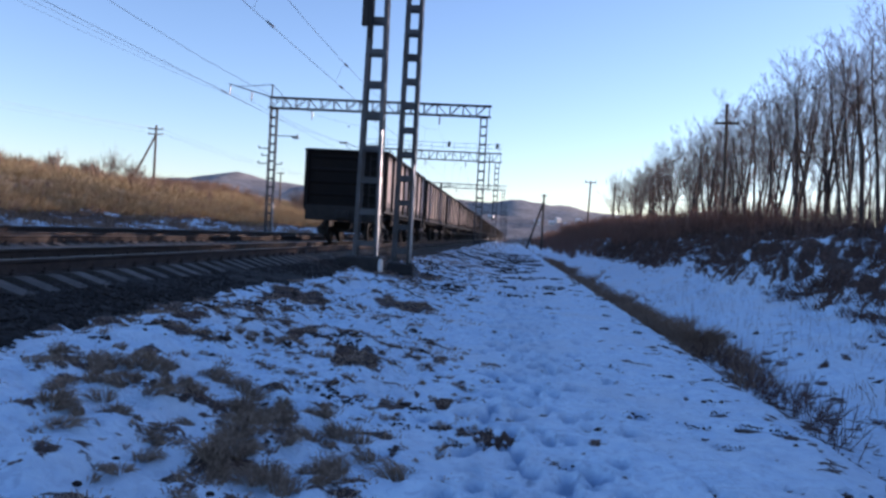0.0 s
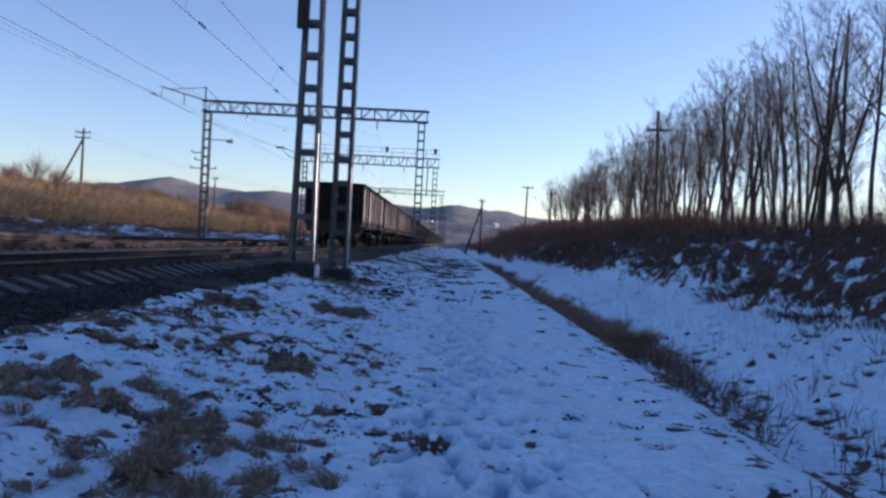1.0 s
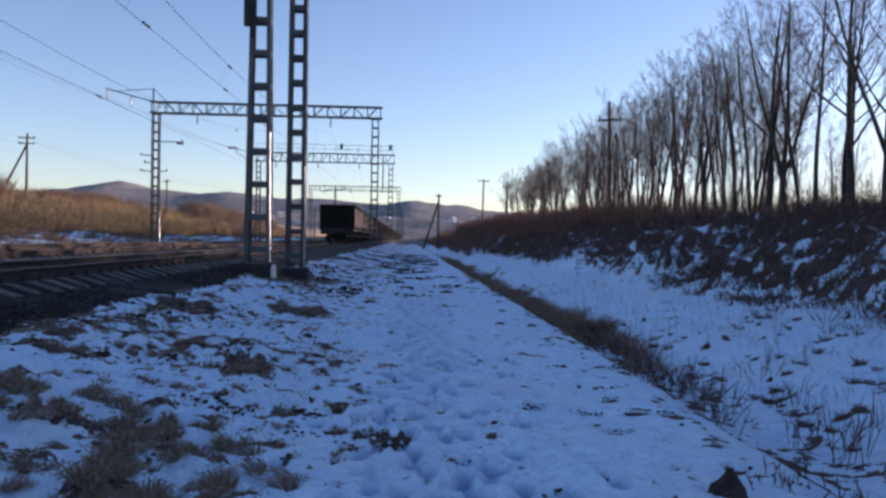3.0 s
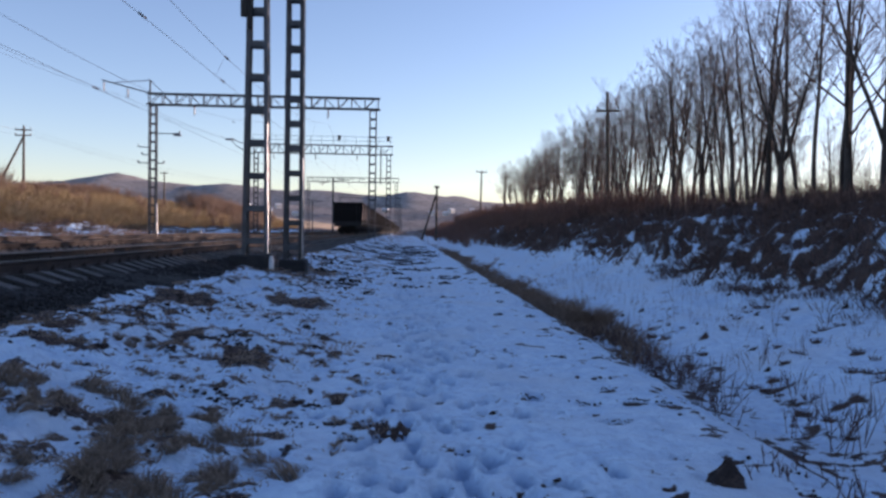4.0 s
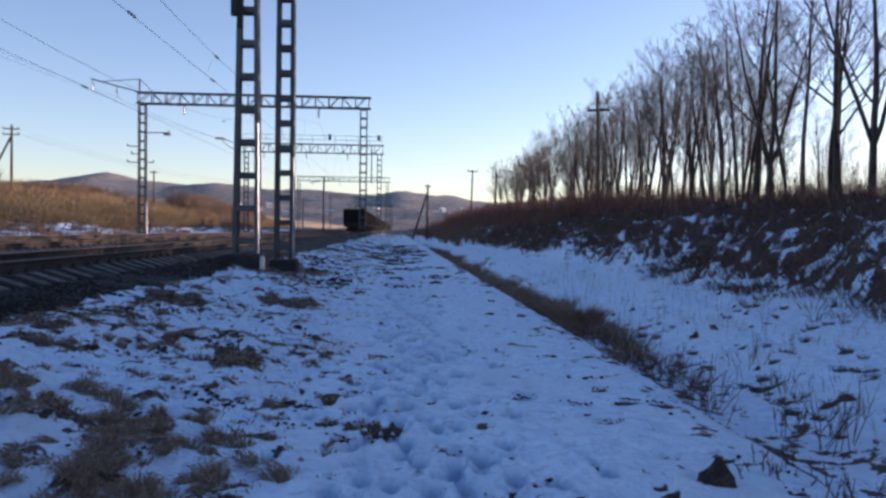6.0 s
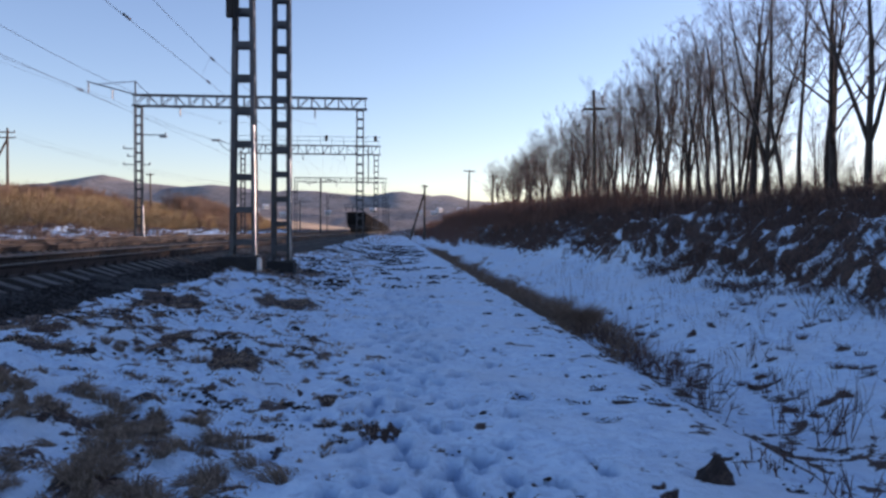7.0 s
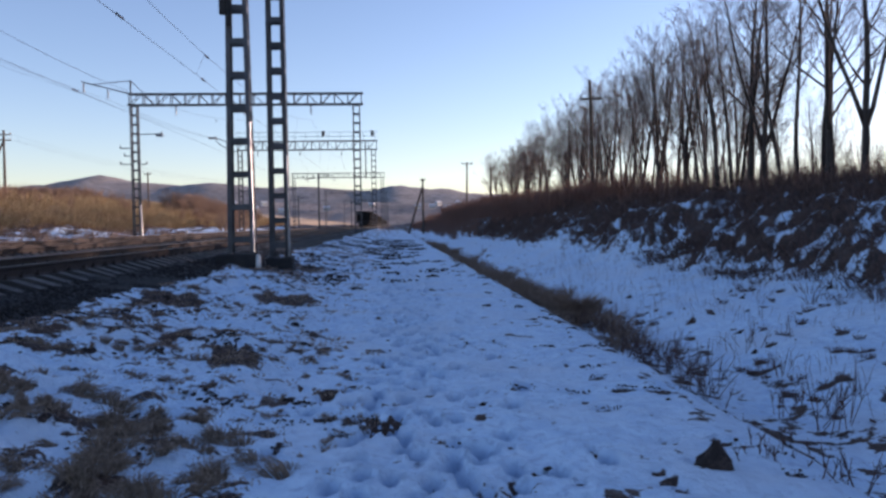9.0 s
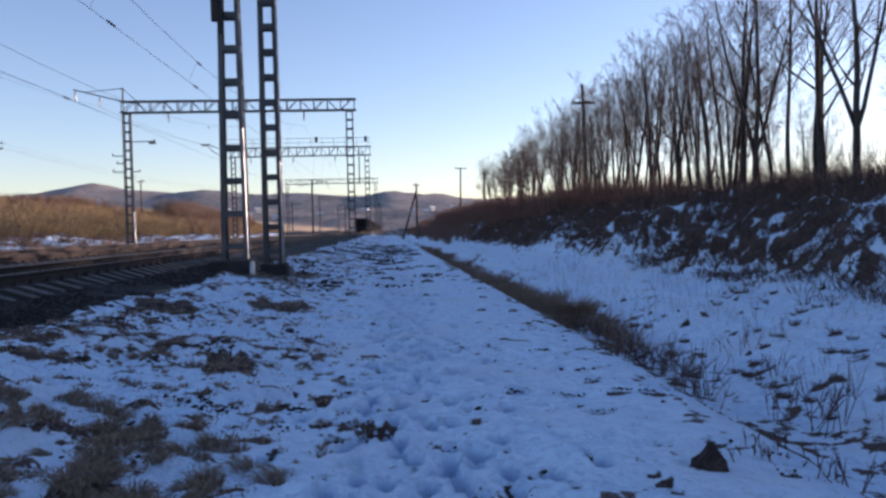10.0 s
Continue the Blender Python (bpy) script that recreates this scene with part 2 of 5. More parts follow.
def lattice_noise(x, y, seed):
    """Smooth value noise on arrays, 0 to 1."""
    def h(i, j):
        v = np.sin(i * 127.1 + j * 311.7 + seed * 74.7) * 43758.5453
        return v - np.floor(v)
    xi, yi = np.floor(x), np.floor(y)
    u, v = x - xi, y - yi
    u, v = u * u * (3 - 2 * u), v * v * (3 - 2 * v)
    return (h(xi, yi) * (1 - u) + h(xi + 1, yi) * u) * (1 - v) + (h(xi, yi + 1) * (1 - u) + h(xi + 1, yi + 1) * u) * v


def fbm(x, y, seed, octaves=4):
    out, amp, tot = 0, 1.0, 0
    for k in range(octaves):
        out, tot = out + amp * lattice_noise(x * 2 ** k, y * 2 ** k, seed + k), tot + amp
        amp *= 0.5
    return out / tot


# ---- the ground: verge path, ditch, bank with wood, railway bed, field with bank, hills ----
PROFILE_X = [-1500, -120, -56, -33, -27.0, -22.5, -20, -5, -4.2, -3.4, -2.2, -1.0, 0.5, 2.4, 2.75, 3.3, 4.0, 5.2, 7.6, 8.3, 9.1, 10.0, 11.2, 13.0, 18, 60, 1500]
PROFILE_Z = [9.0, 8.5, 6.8, 3.3, 1.2, 0.75, 0.5, 0.45, 0.50, 0.42, 0.20, 0.05, 0.0, 0.0, -0.06, -0.42, -0.50, -0.22, 0.17, 0.42, 1.20, 1.75, 2.08, 2.30, 2.5, 3.4, 9.0]
FOOT = [(random.gauss(0.2, 0.45), y) for y in [2.6 + 0.044 * i + 0.00005 * i * i for i in range(390)]]


def ground_z(x, y):
    x, y = np.asarray(x, float), np.asarray(y, float)
    # the ditch and the bank swing a little along their length
    sway = 0.22 * np.sin(y * 0.11 + 1.0) + 0.5 * (lattice_noise(y * 0.08, y * 0, 5) - 0.5)
    xs = x - np.where(x > 4.5, np.clip((x - 4.5) / 3, 0, 1) * sway * 2.2, 0)
    z = np.interp(xs, PROFILE_X, PROFILE_Z)
    bank = np.clip((xs - 7.6) / 1.5, 0, 1) * np.clip((17 - xs) / 3, 0, 1)
    z = z + bank * ((fbm(x * 0.35, y * 0.28, 11, 3) - 0.5) * 0.9 + (fbm(x * 1.3, y * 1.1, 17, 4) - 0.5) * 1.1)
    left = np.clip((-23.5 - x) / 3, 0, 1)
    z = z + left * ((fbm(x * 0.15, y * 0.12, 23, 4) - 0.5) * 1.4 + (fbm(x * 0.9, y * 0.8, 29, 3) - 0.5) * 0.7)
    verge = np.clip((x + 4.6) / 0.4, 0, 1) * np.clip((-0.4 - x) / 1.2, 0, 1)
    z = z + verge * ((fbm(x * 0.6, y * 0.35, 31, 4) - 0.5) * 0.28)
    near = np.clip((60 - y) / 30, 0, 1) * np.clip((y + 4) / 4, 0, 1) * np.clip((x + 4.4) / 0.5, 0, 1) * np.clip((12 - x) / 3, 0, 1)
    z = z + near * ((fbm(x * 2.2, y * 2.2, 41, 3) - 0.5) * 0.085 + (fbm(x * 6.5, y * 6.5, 47, 2) - 0.5) * 0.04)
    z = z + verge * np.clip((40 - y) / 15, 0, 1) * (fbm(x * 4.5, y * 3.6, 67, 3) - 0.5) * 0.22
    apron = np.clip((xs - 4.2) / 1.0, 0, 1) * np.clip((9 - xs) / 1.0, 0, 1)
    z = z + apron * (fbm(x * 1.1, y * 0.9, 53, 3) - 0.5) * 0.30
    far = np.clip((y - 300) / 900, 0, 1)
    return z * (1 - far) + 2.0 * far


def bare_mask(x, y):
    """Share of soil against snow, by zone and in ragged patches, drawn out along the line."""
    n1 = fbm(x * 2.0, y * 1.5, 61, 5)
    n2 = fbm(x * 4.5, y * 3.6, 67, 3)
    n4 = fbm(x * 7.5, y * 9.0, 69, 3)
    n3 = fbm(x * 0.45, y * 0.22, 71, 3)
    zone = np.interp(x, [-300, -30, -27, -23, -20, -4.5, -4.15, -3.7, -2.2, -1.0, -0.2, 1.8, 2.5, 2.9, 3.2, 4.2, 4.8, 7.3, 8.4, 10, 12, 13.5, 300],
                     [1.2, 1.15, 0.60, 0.40, 0.8, 0.75, 0.38, 0.22, 0.20, 0.15, 0.0, -0.04, 0.04, 0.2, 0.36, 0.31, 0.07, 0.02, 0.32, 0.54, 0.68, 0.9, 1.0])
    zone = zone + np.clip((y - 22) / 40, 0, 1) * np.clip((x + 4) / 1, 0, 1) * np.clip((2.2 - x) / 1.5, 0, 1) * 0.16
    b = zone + (n1 - 0.5) * 0.6 + (n2 - 0.5) * 0.75 + (n3 - 0.5) * 0.4 + (n4 - 0.5) * 1.15
    b = b + 0.7 * np.clip((y - 170) / 90, 0, 1)
    b = b - 0.10 * np.exp(-((x + 25.5) / 2.2) ** 2) * np.clip((y - 52) / 10, 0, 1)
    slope = np.hypot(ground_z(x + 0.12, y) - ground_z(x - 0.12, y), ground_z(x, y + 0.12) - ground_z(x, y - 0.12)) / 0.24
    b = b + np.clip((x - 7) / 1.5, 0, 1) * np.clip(slope - 0.32, 0, 1) * 0.45
    b = np.maximum(b, spots(np.atleast_1d(x), np.atleast_1d(y), 0.75).reshape(np.shape(x)))
    for px, py, rx, ry, s in PATCHES:
        b = np.maximum(b, s * np.exp(-(((x - px) / rx) ** 2 + ((y - py) / ry) ** 2) ** 2) + (n2 - 0.5) * 0.5)
    return np.clip(b, 0, 1)


# worn and grassy patches where the soil shows: x, y, half-widths, strength
PATCHES = [(-3.3, 20.5, 1.3, 1.8, 0.5), (-3.45, 12.1, 0.6, 1.0, 0.86), (-1.99, 14.2, 0.6, 1.2, 0.8), (-1.68, 8.05, 0.3, 0.6, 0.86), (-3.29, 7.35, 0.42, 0.26, 0.86), (-2.52, 8.3, 0.22, 0.26, 0.58),
           (-3.2, 6.4, 0.2, 0.17, 0.6), (-1.17, 8.95, 0.16, 0.18, 0.6), (-0.27, 5.98, 0.16, 0.15, 0.86), (-1.02, 5.63, 0.24, 0.10, 0.64), (-0.6, 6.95, 0.13, 0.15, 0.58),
           (-2.2, 5.45, 0.34, 0.28, 0.52), (-2.15, 4.6, 0.3, 0.32, 0.52), (-2.6, 23.8, 0.8, 2.0, 0.55)]


# soil and leaves showing in the snow of the path's edge: x, y, half-widths
EDGE_SPOTS = [(-0.19, 9.22, 0.14, 0.08), (1.16, 7.04, 0.13, 0.09), (1.68, 6.9, 0.14, 0.10), (2.1, 6.85, 0.16, 0.10), (2.35, 6.8, 0.12, 0.08), (2.75, 7.15, 0.2, 0.13), (3.0, 6.85, 0.16, 0.12), (1.75, 6.2, 0.13, 0.05),
              (2.05, 7.5, 0.14, 0.08), (0.4, 5.35, 0.06, 0.04), (-0.55, 6.1, 0.11, 0.07), (-0.45, 5.6, 0.09, 0.07), (-0.35, 7.1, 0.1, 0.06), (2.5, 4.55, 0.18, 0.07), (2.95, 5.4, 0.22, 0.08), (2.6, 5.0, 0.1, 0.06)]
# trodden hollows and clods on the far side of the ditch
APRON_SPOTS = [(random.uniform(4.4, 7.4), 6.2 + 9.5 * random.random() ** 1.25, random.uniform(0.045, 0.13), random.uniform(0.07, 0.2)) for _ in range(85)]
PATH_SPOTS = [(random.uniform(-0.9, 2.5), 4.2 + 22 * random.random() ** 1.2, random.uniform(0.025, 0.07), random.uniform(0.03, 0.09)) for _ in range(130)]


def spots(x, y, depth, lift=0.0):
    """Small rounded patches with ragged rims, summed over the surface."""
    d = np.zeros_like(x)
    for px, py, rx, ry in EDGE_SPOTS + APRON_SPOTS + PATH_SPOTS:
        m = (np.abs(x - px) < 2 * rx) & (np.abs(y - py) < 2 * ry)
        if m.any():
            q = ((x[m] - px) / rx) ** 2 + ((y[m] - py) / ry) ** 2
            d[m] = np.maximum(d[m], depth * np.exp(-(q + 1.2 * (fbm(x[m] * 11, y[m] * 11, 57, 2) - 0.5)) ** 2))
    return d


def grid_axis(pieces):
    out = []
    for a, b, step in pieces:
        out += list(np.arange(a, b, step))
    return np.array(out + [pieces[-1][1]])


def sheet(name, xs, ys, zfun, mat, label, category, attrs=()):
    gx, gy = np.meshgrid(xs, ys)
    z = zfun(gx, gy)
    nx, ny = len(xs), len(ys)
    me = bpy.data.meshes.new(name)
    i = np.arange(nx * ny).reshape(ny, nx)
    quads = np.stack([i[:-1, :-1], i[:-1, 1:], i[1:, 1:], i[1:, :-1]], -1).reshape(-1, 4)
    me.vertices.add(nx * ny)
    me.vertices.foreach_set("co", np.stack([gx, gy, z], -1).astype(np.float32).ravel())
    me.loops.add(quads.size)
    me.loops.foreach_set("vertex_index", quads.astype(np.int32).ravel())
    me.polygons.add(len(quads))
    me.polygons.foreach_set("loop_start", np.arange(0, quads.size, 4, dtype=np.int32))
    me.polygons.foreach_set("use_smooth", np.ones(len(quads), dtype=bool))
    me.update(calc_edges=True)
    for key, vals in attrs:
        a = me.attributes.new(key, "FLOAT", "POINT")
        a.data.foreach_set("value", vals(gx, gy).astype(np.float32).ravel())
    me.materials.append(mat)
    return tagged(new(name, me), label, category, kind="structure")


def foot_dents(x, y):
    d = np.zeros_like(x)
    for fx, fy in FOOT:
        m = (np.abs(x - fx) < 0.3) & (np.abs(y - fy) < 0.4)
        if m.any():
            q = ((x[m] - fx) / 0.065) ** 2 + ((y[m] - fy) / 0.12) ** 2
            d[m] -= 0.10 * np.exp(-q * q) - 0.014 * np.exp(-(q - 2.2) ** 2)
    return d


def grass_edge(y):
    """Where the dry field grass begins, above the snowy foot of the bank."""
    return -28.4 + 2.4 * (fbm(y * 0.09, y * 0, 43, 3) - 0.5)


XS = grid_axis([(-2500, -300, 200), (-300, -60, 12), (-60, -31, 1.0), (-31, -21, 0.3), (-21, -5, 1.5), (-5, -1.2, 0.06), (-1.2, 1.7, 0.035), (1.7, 3.6, 0.06), (3.6, 9, 0.09), (9, 15, 0.2), (15, 30, 1.0), (30, 120, 8), (120, 2500, 170)])
YS = grid_axis([(-600, -40, 60), (-40, -12, 2), (-12, 2, 0.2), (2, 10, 0.052), (10, 12, 0.07), (12, 22, 0.12), (22, 45, 0.3), (45, 90, 0.8), (90, 260, 4), (260, 900, 30), (900, 4000, 200)])
# the hollows' painted shade follows the depth of the dents
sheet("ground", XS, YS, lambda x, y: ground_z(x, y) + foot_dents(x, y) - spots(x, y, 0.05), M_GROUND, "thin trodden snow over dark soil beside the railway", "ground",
      [("bare", bare_mask), ("dent_shade", lambda x, y: np.clip(-foot_dents(x, y) / 0.10, 0, 0.85)), ("straw", lambda x, y: np.clip((grass_edge(y) + 0.5 - x) / 2, 0, 1))])

BX = [-21.2, -20.3, -19.6, -5.7, -5.2, -4.75, -4.1, -3.9]
BZ = [0.45, 0.70, 0.80, 0.81, 0.755, 0.66, 0.48, 0.30]
sheet("ballast", grid_axis([(-21.2, -8, 0.4), (-8, -3.9, 0.1)]), grid_axis([(-60, 2, 4), (2, 30, 0.12), (30, 90, 0.5), (90, 900, 15)]),
      lambda x, y: np.interp(x + 0.25 * (fbm(y * 0.3, y * 0, 83, 3) - 0.5) * (x > -5), BX, BZ) + (fbm(x * 5, y * 5, 79, 2) - 0.5) * 0.05 + (fbm(x * 1.2, y * 0.6, 81, 3) - 0.5) * 0.05,
      M_BALLAST, "dark stone ballast under the rails, sunlit tan painted on its far part", "ballast")


def crest_height(x, y, y0, depth, xs_, hs, seed, rough):
    s = np.clip(1 - np.abs(y - y0) / depth, 0, 1)
    h = np.interp(x, xs_, hs) + (fbm(x * 0.02, y * 0.02, seed, 4) - 0.5) * rough
    return h * (s * s * (3 - 2 * s)) ** 0.8 + (fbm(x * 0.05, y * 0.05, seed + 3, 3) - 0.5) * rough * 0.7 * (s > 0) - 3


def ridge(name, y0, depth, xs_, hs, mat, label, seed, rough):
    """A far hillside: its crest line runs through given heights, and falls towards the viewer and away."""
    gx = grid_axis([(xs_[0], xs_[-1], (xs_[-1] - xs_[0]) / 260)])
    gy = y0 + depth * np.linspace(-1, 1, 26)
    return sheet(name, gx, gy, lambda x, y: crest_height(x, y, y0, depth, xs_, hs, seed, rough), mat, label, "hill")


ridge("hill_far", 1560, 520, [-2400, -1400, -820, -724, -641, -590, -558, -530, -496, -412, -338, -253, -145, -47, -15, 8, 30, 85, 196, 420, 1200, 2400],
      [70, 80, 84, 88, 92, 101, 107, 102, 94, 87, 91, 82, 79, 74, 78, 84, 78, 73, 63, 60, 70, 60], M_HILL, "long bare wooded hills, haze put into their pale colour", 91, 9)
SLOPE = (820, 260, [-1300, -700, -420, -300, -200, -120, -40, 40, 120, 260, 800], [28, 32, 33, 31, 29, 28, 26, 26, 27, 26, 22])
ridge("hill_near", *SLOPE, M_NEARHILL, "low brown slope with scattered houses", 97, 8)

# ---- railway tracks ----
RAIL_TOP, GAUGE = 1.02, 1.52
TRACKS = [-6.35, -11.6, -16.9]


def rail_bmesh(y0, y1):
    prof = [(-0.075, 0), (0.075, 0), (0.075, 0.012), (0.012, 0.03), (0.012, 0.13), (0.036, 0.145), (0.036, 0.18), (-0.036, 0.18), (-0.036, 0.145), (-0.012, 0.13), (-0.012, 0.03), (-0.075, 0.012)]
    bm = bmesh.new()
    a, b = [[bm.verts.new((x, y, z)) for x, z in prof] for y in (y0, y1)]
    for k in range(len(prof)):
        bm.faces.new((a[k], a[(k + 1) % len(prof)], b[(k + 1) % len(prof)], b[k]))
    bm.faces.new(a[::-1])
    bm.faces.new(b)
    return bm


def sleeper_mesh():
    bm = bmesh.new()
    # a concrete sleeper: tapered sides, waisted middle, raised rail seats
    for x0, x1, z1 in ((-0.98, -0.5, 0.055), (-0.5, 0.5, 0.02), (0.5, 0.98, 0.055)):
        box(bm, x0, x1, -0.13, 0.13, -0.15, z1, 0.012)
    for s in (-1, 1):
        # the end blocks slope down outwards
        v = [bm.verts.new((s * x, y, z)) for x, z in ((0.98, -0.2), (1.38, -0.2), (1.38, -0.075), (0.98, 0.05)) for y in (-0.125, 0.125)]
        for q in ((0, 1, 3, 2), (2, 3, 5, 4), (4, 5, 7, 6), (6, 7, 1, 0), (0, 2, 4, 6), (1, 7, 5, 3)):
            bm.faces.new([v[i] for i in q])
    return mesh_of(bm, M_SLEEPER)


def fastening_mesh():
    bm = bmesh.new()
    box(bm, -0.16, 0.16, -0.07, 0.07, 0.0, 0.025, 0.005)
    for s in (-1, 1):
        box(bm, s * 0.11 - 0.03, s * 0.11 + 0.03, -0.04, 0.04, 0.02, 0.05, 0.008)
        tube(bm, [(s * 0.11, 0, 0.04), (s * 0.11, 0, 0.085)], 0.013, 6)
    return mesh_of(bm, M_RAIL)


SLEEPER, FASTENING = sleeper_mesh(), fastening_mesh()


def railway_track(cx, near_count, y_first):
    t = thing("railway_track", "rusty rails on pale frosted concrete sleepers in dark ballast", "railway track", "railway tracks", pose(cx, 0, RAIL_TOP - 0.18))
    for s in (-1, 1):
        r = part("rail", rail_bmesh(-60, 900), M_RAIL, t)
        r.location.x = s * GAUGE / 2
        bm = bmesh.new()
        box(bm, -0.03, 0.03, -60, 900, 0.1805, 0.1835)
        part("running_surface", bm, M_TREAD, r, "polished rail head")
    for i in range(near_count):
        o = part("sleeper", SLEEPER, None, t)
        o.matrix_basis = pose(random.uniform(-0.03, 0.03), y_first + i * 0.543, -0.045, 0, 0, random.uniform(-0.8, 0.8))
        if i < 60:
            for s in (-1, 1):
                part("fastening", FASTENING, None, o).location = (s * GAUGE / 2, 0, 0.045)
    v, f = [], []
    y = y_first + near_count * 0.543
    while y < 420:
        b = len(v)
        v += [(x, y + dy, z) for z in (-0.15, 0.005) for dy in (-0.13, 0.13) for x in (-1.35, 1.35)]
        f += [tuple(b + k for k in q) for q in ((4, 5, 7, 6), (0, 1, 5, 4), (2, 6, 7, 3), (0, 4, 6, 2), (1, 3, 7, 5))]
        y += 0.543
    me = bpy.data.meshes.new("m")
    me.from_pydata(v, [], f)
    me.materials.append(M_SLEEPER)
    tagged(part("sleeper_row", me, None, t), kind="stuff")
    return t


railway_track(TRACKS[0], 270, 4.1)
railway_track(TRACKS[1], 100, 12.1)
railway_track(TRACKS[2], 80, 18.1)

soup = Soup()
for _ in range(9000):
    y = 4 + 26 * random.random() ** 1.6
    x = random.uniform(-5.3, -3.95)
    z = float(np.interp(x, BX, BZ))
    soup.stone((x, y, z + 0.005), random.uniform(0.012, 0.032))
tagged(new("ballast_stones", soup.mesh(M_STONE)), "loose dark broken ballast stones on the shoulder", "ballast stones", kind="stuff")

# ---- the train: a long rake of open-top wagons, leaving ----
def wheelset_mesh():
    bm = bmesh.new()
    lathe(bm, (-1.1, 0, 0), (1, 0, 0), [(0, 0.07), (2.2, 0.07)], 10)
    for s in (-1, 1):
        prof = [(-0.065, 0.15), (-0.065, 0.47), (0.035, 0.475), (0.04, 0.50), (0.065, 0.50), (0.065, 0.40), (0.03, 0.38), (0.03, 0.18), (0.06, 0.15)]
        lathe(bm, (s * 0.76, 0, 0), (-s, 0, 0), prof, 18)
    return mesh_of(bm, M_UNDER)


def side_frame_mesh():
    """Cast bogie side frame: an arched beam with two windows, spring nest and axle boxes."""
    bm = bmesh.new()
    bar(bm, (0, -1.15, 0.10), (0, -0.45, 0.28), 0.16, 0.16)
    bar(bm, (0, -0.5, 0.28), (0, 0.5, 0.28), 0.18, 0.16)
    bar(bm, (0, 0.45, 0.28), (0, 1.15, 0.10), 0.16, 0.16)
    bar(bm, (0, -0.95, 0.02), (0, -0.35, -0.28), 0.15, 0.12)
    bar(bm, (0, -0.4, -0.28), (0, 0.4, -0.28), 0.2, 0.12)
    bar(bm, (0, 0.35, -0.28), (0, 0.95, 0.02), 0.15, 0.12)
    for s in (-1, 1):
        bar(bm, (0, s * 0.3, -0.28), (0, s * 0.3, 0.28), 0.15, 0.1)
        box(bm, -0.12, 0.12, s * 0.925 - 0.17, s * 0.925 + 0.17, -0.17, 0.17, 0.03)
        lathe(bm, (0.06, s * 0.925, 0), (1, 0, 0), [(0, 0.14), (0.12, 0.14), (0.15, 0.10)], 12)
    for y in (-0.15, 0.0, 0.15):
        lathe(bm, (0, y, -0.24), (0, 0, 1), [(0.06 * k, 0.06 if k % 2 else 0.075) for k in range(7)], 8)
    return mesh_of(bm, M_UNDER)


WHEELSET, SIDE_FRAME = wheelset_mesh(), side_frame_mesh()
L, W, FLOOR, TOP = 12.7, 3.13, 1.40, 3.50


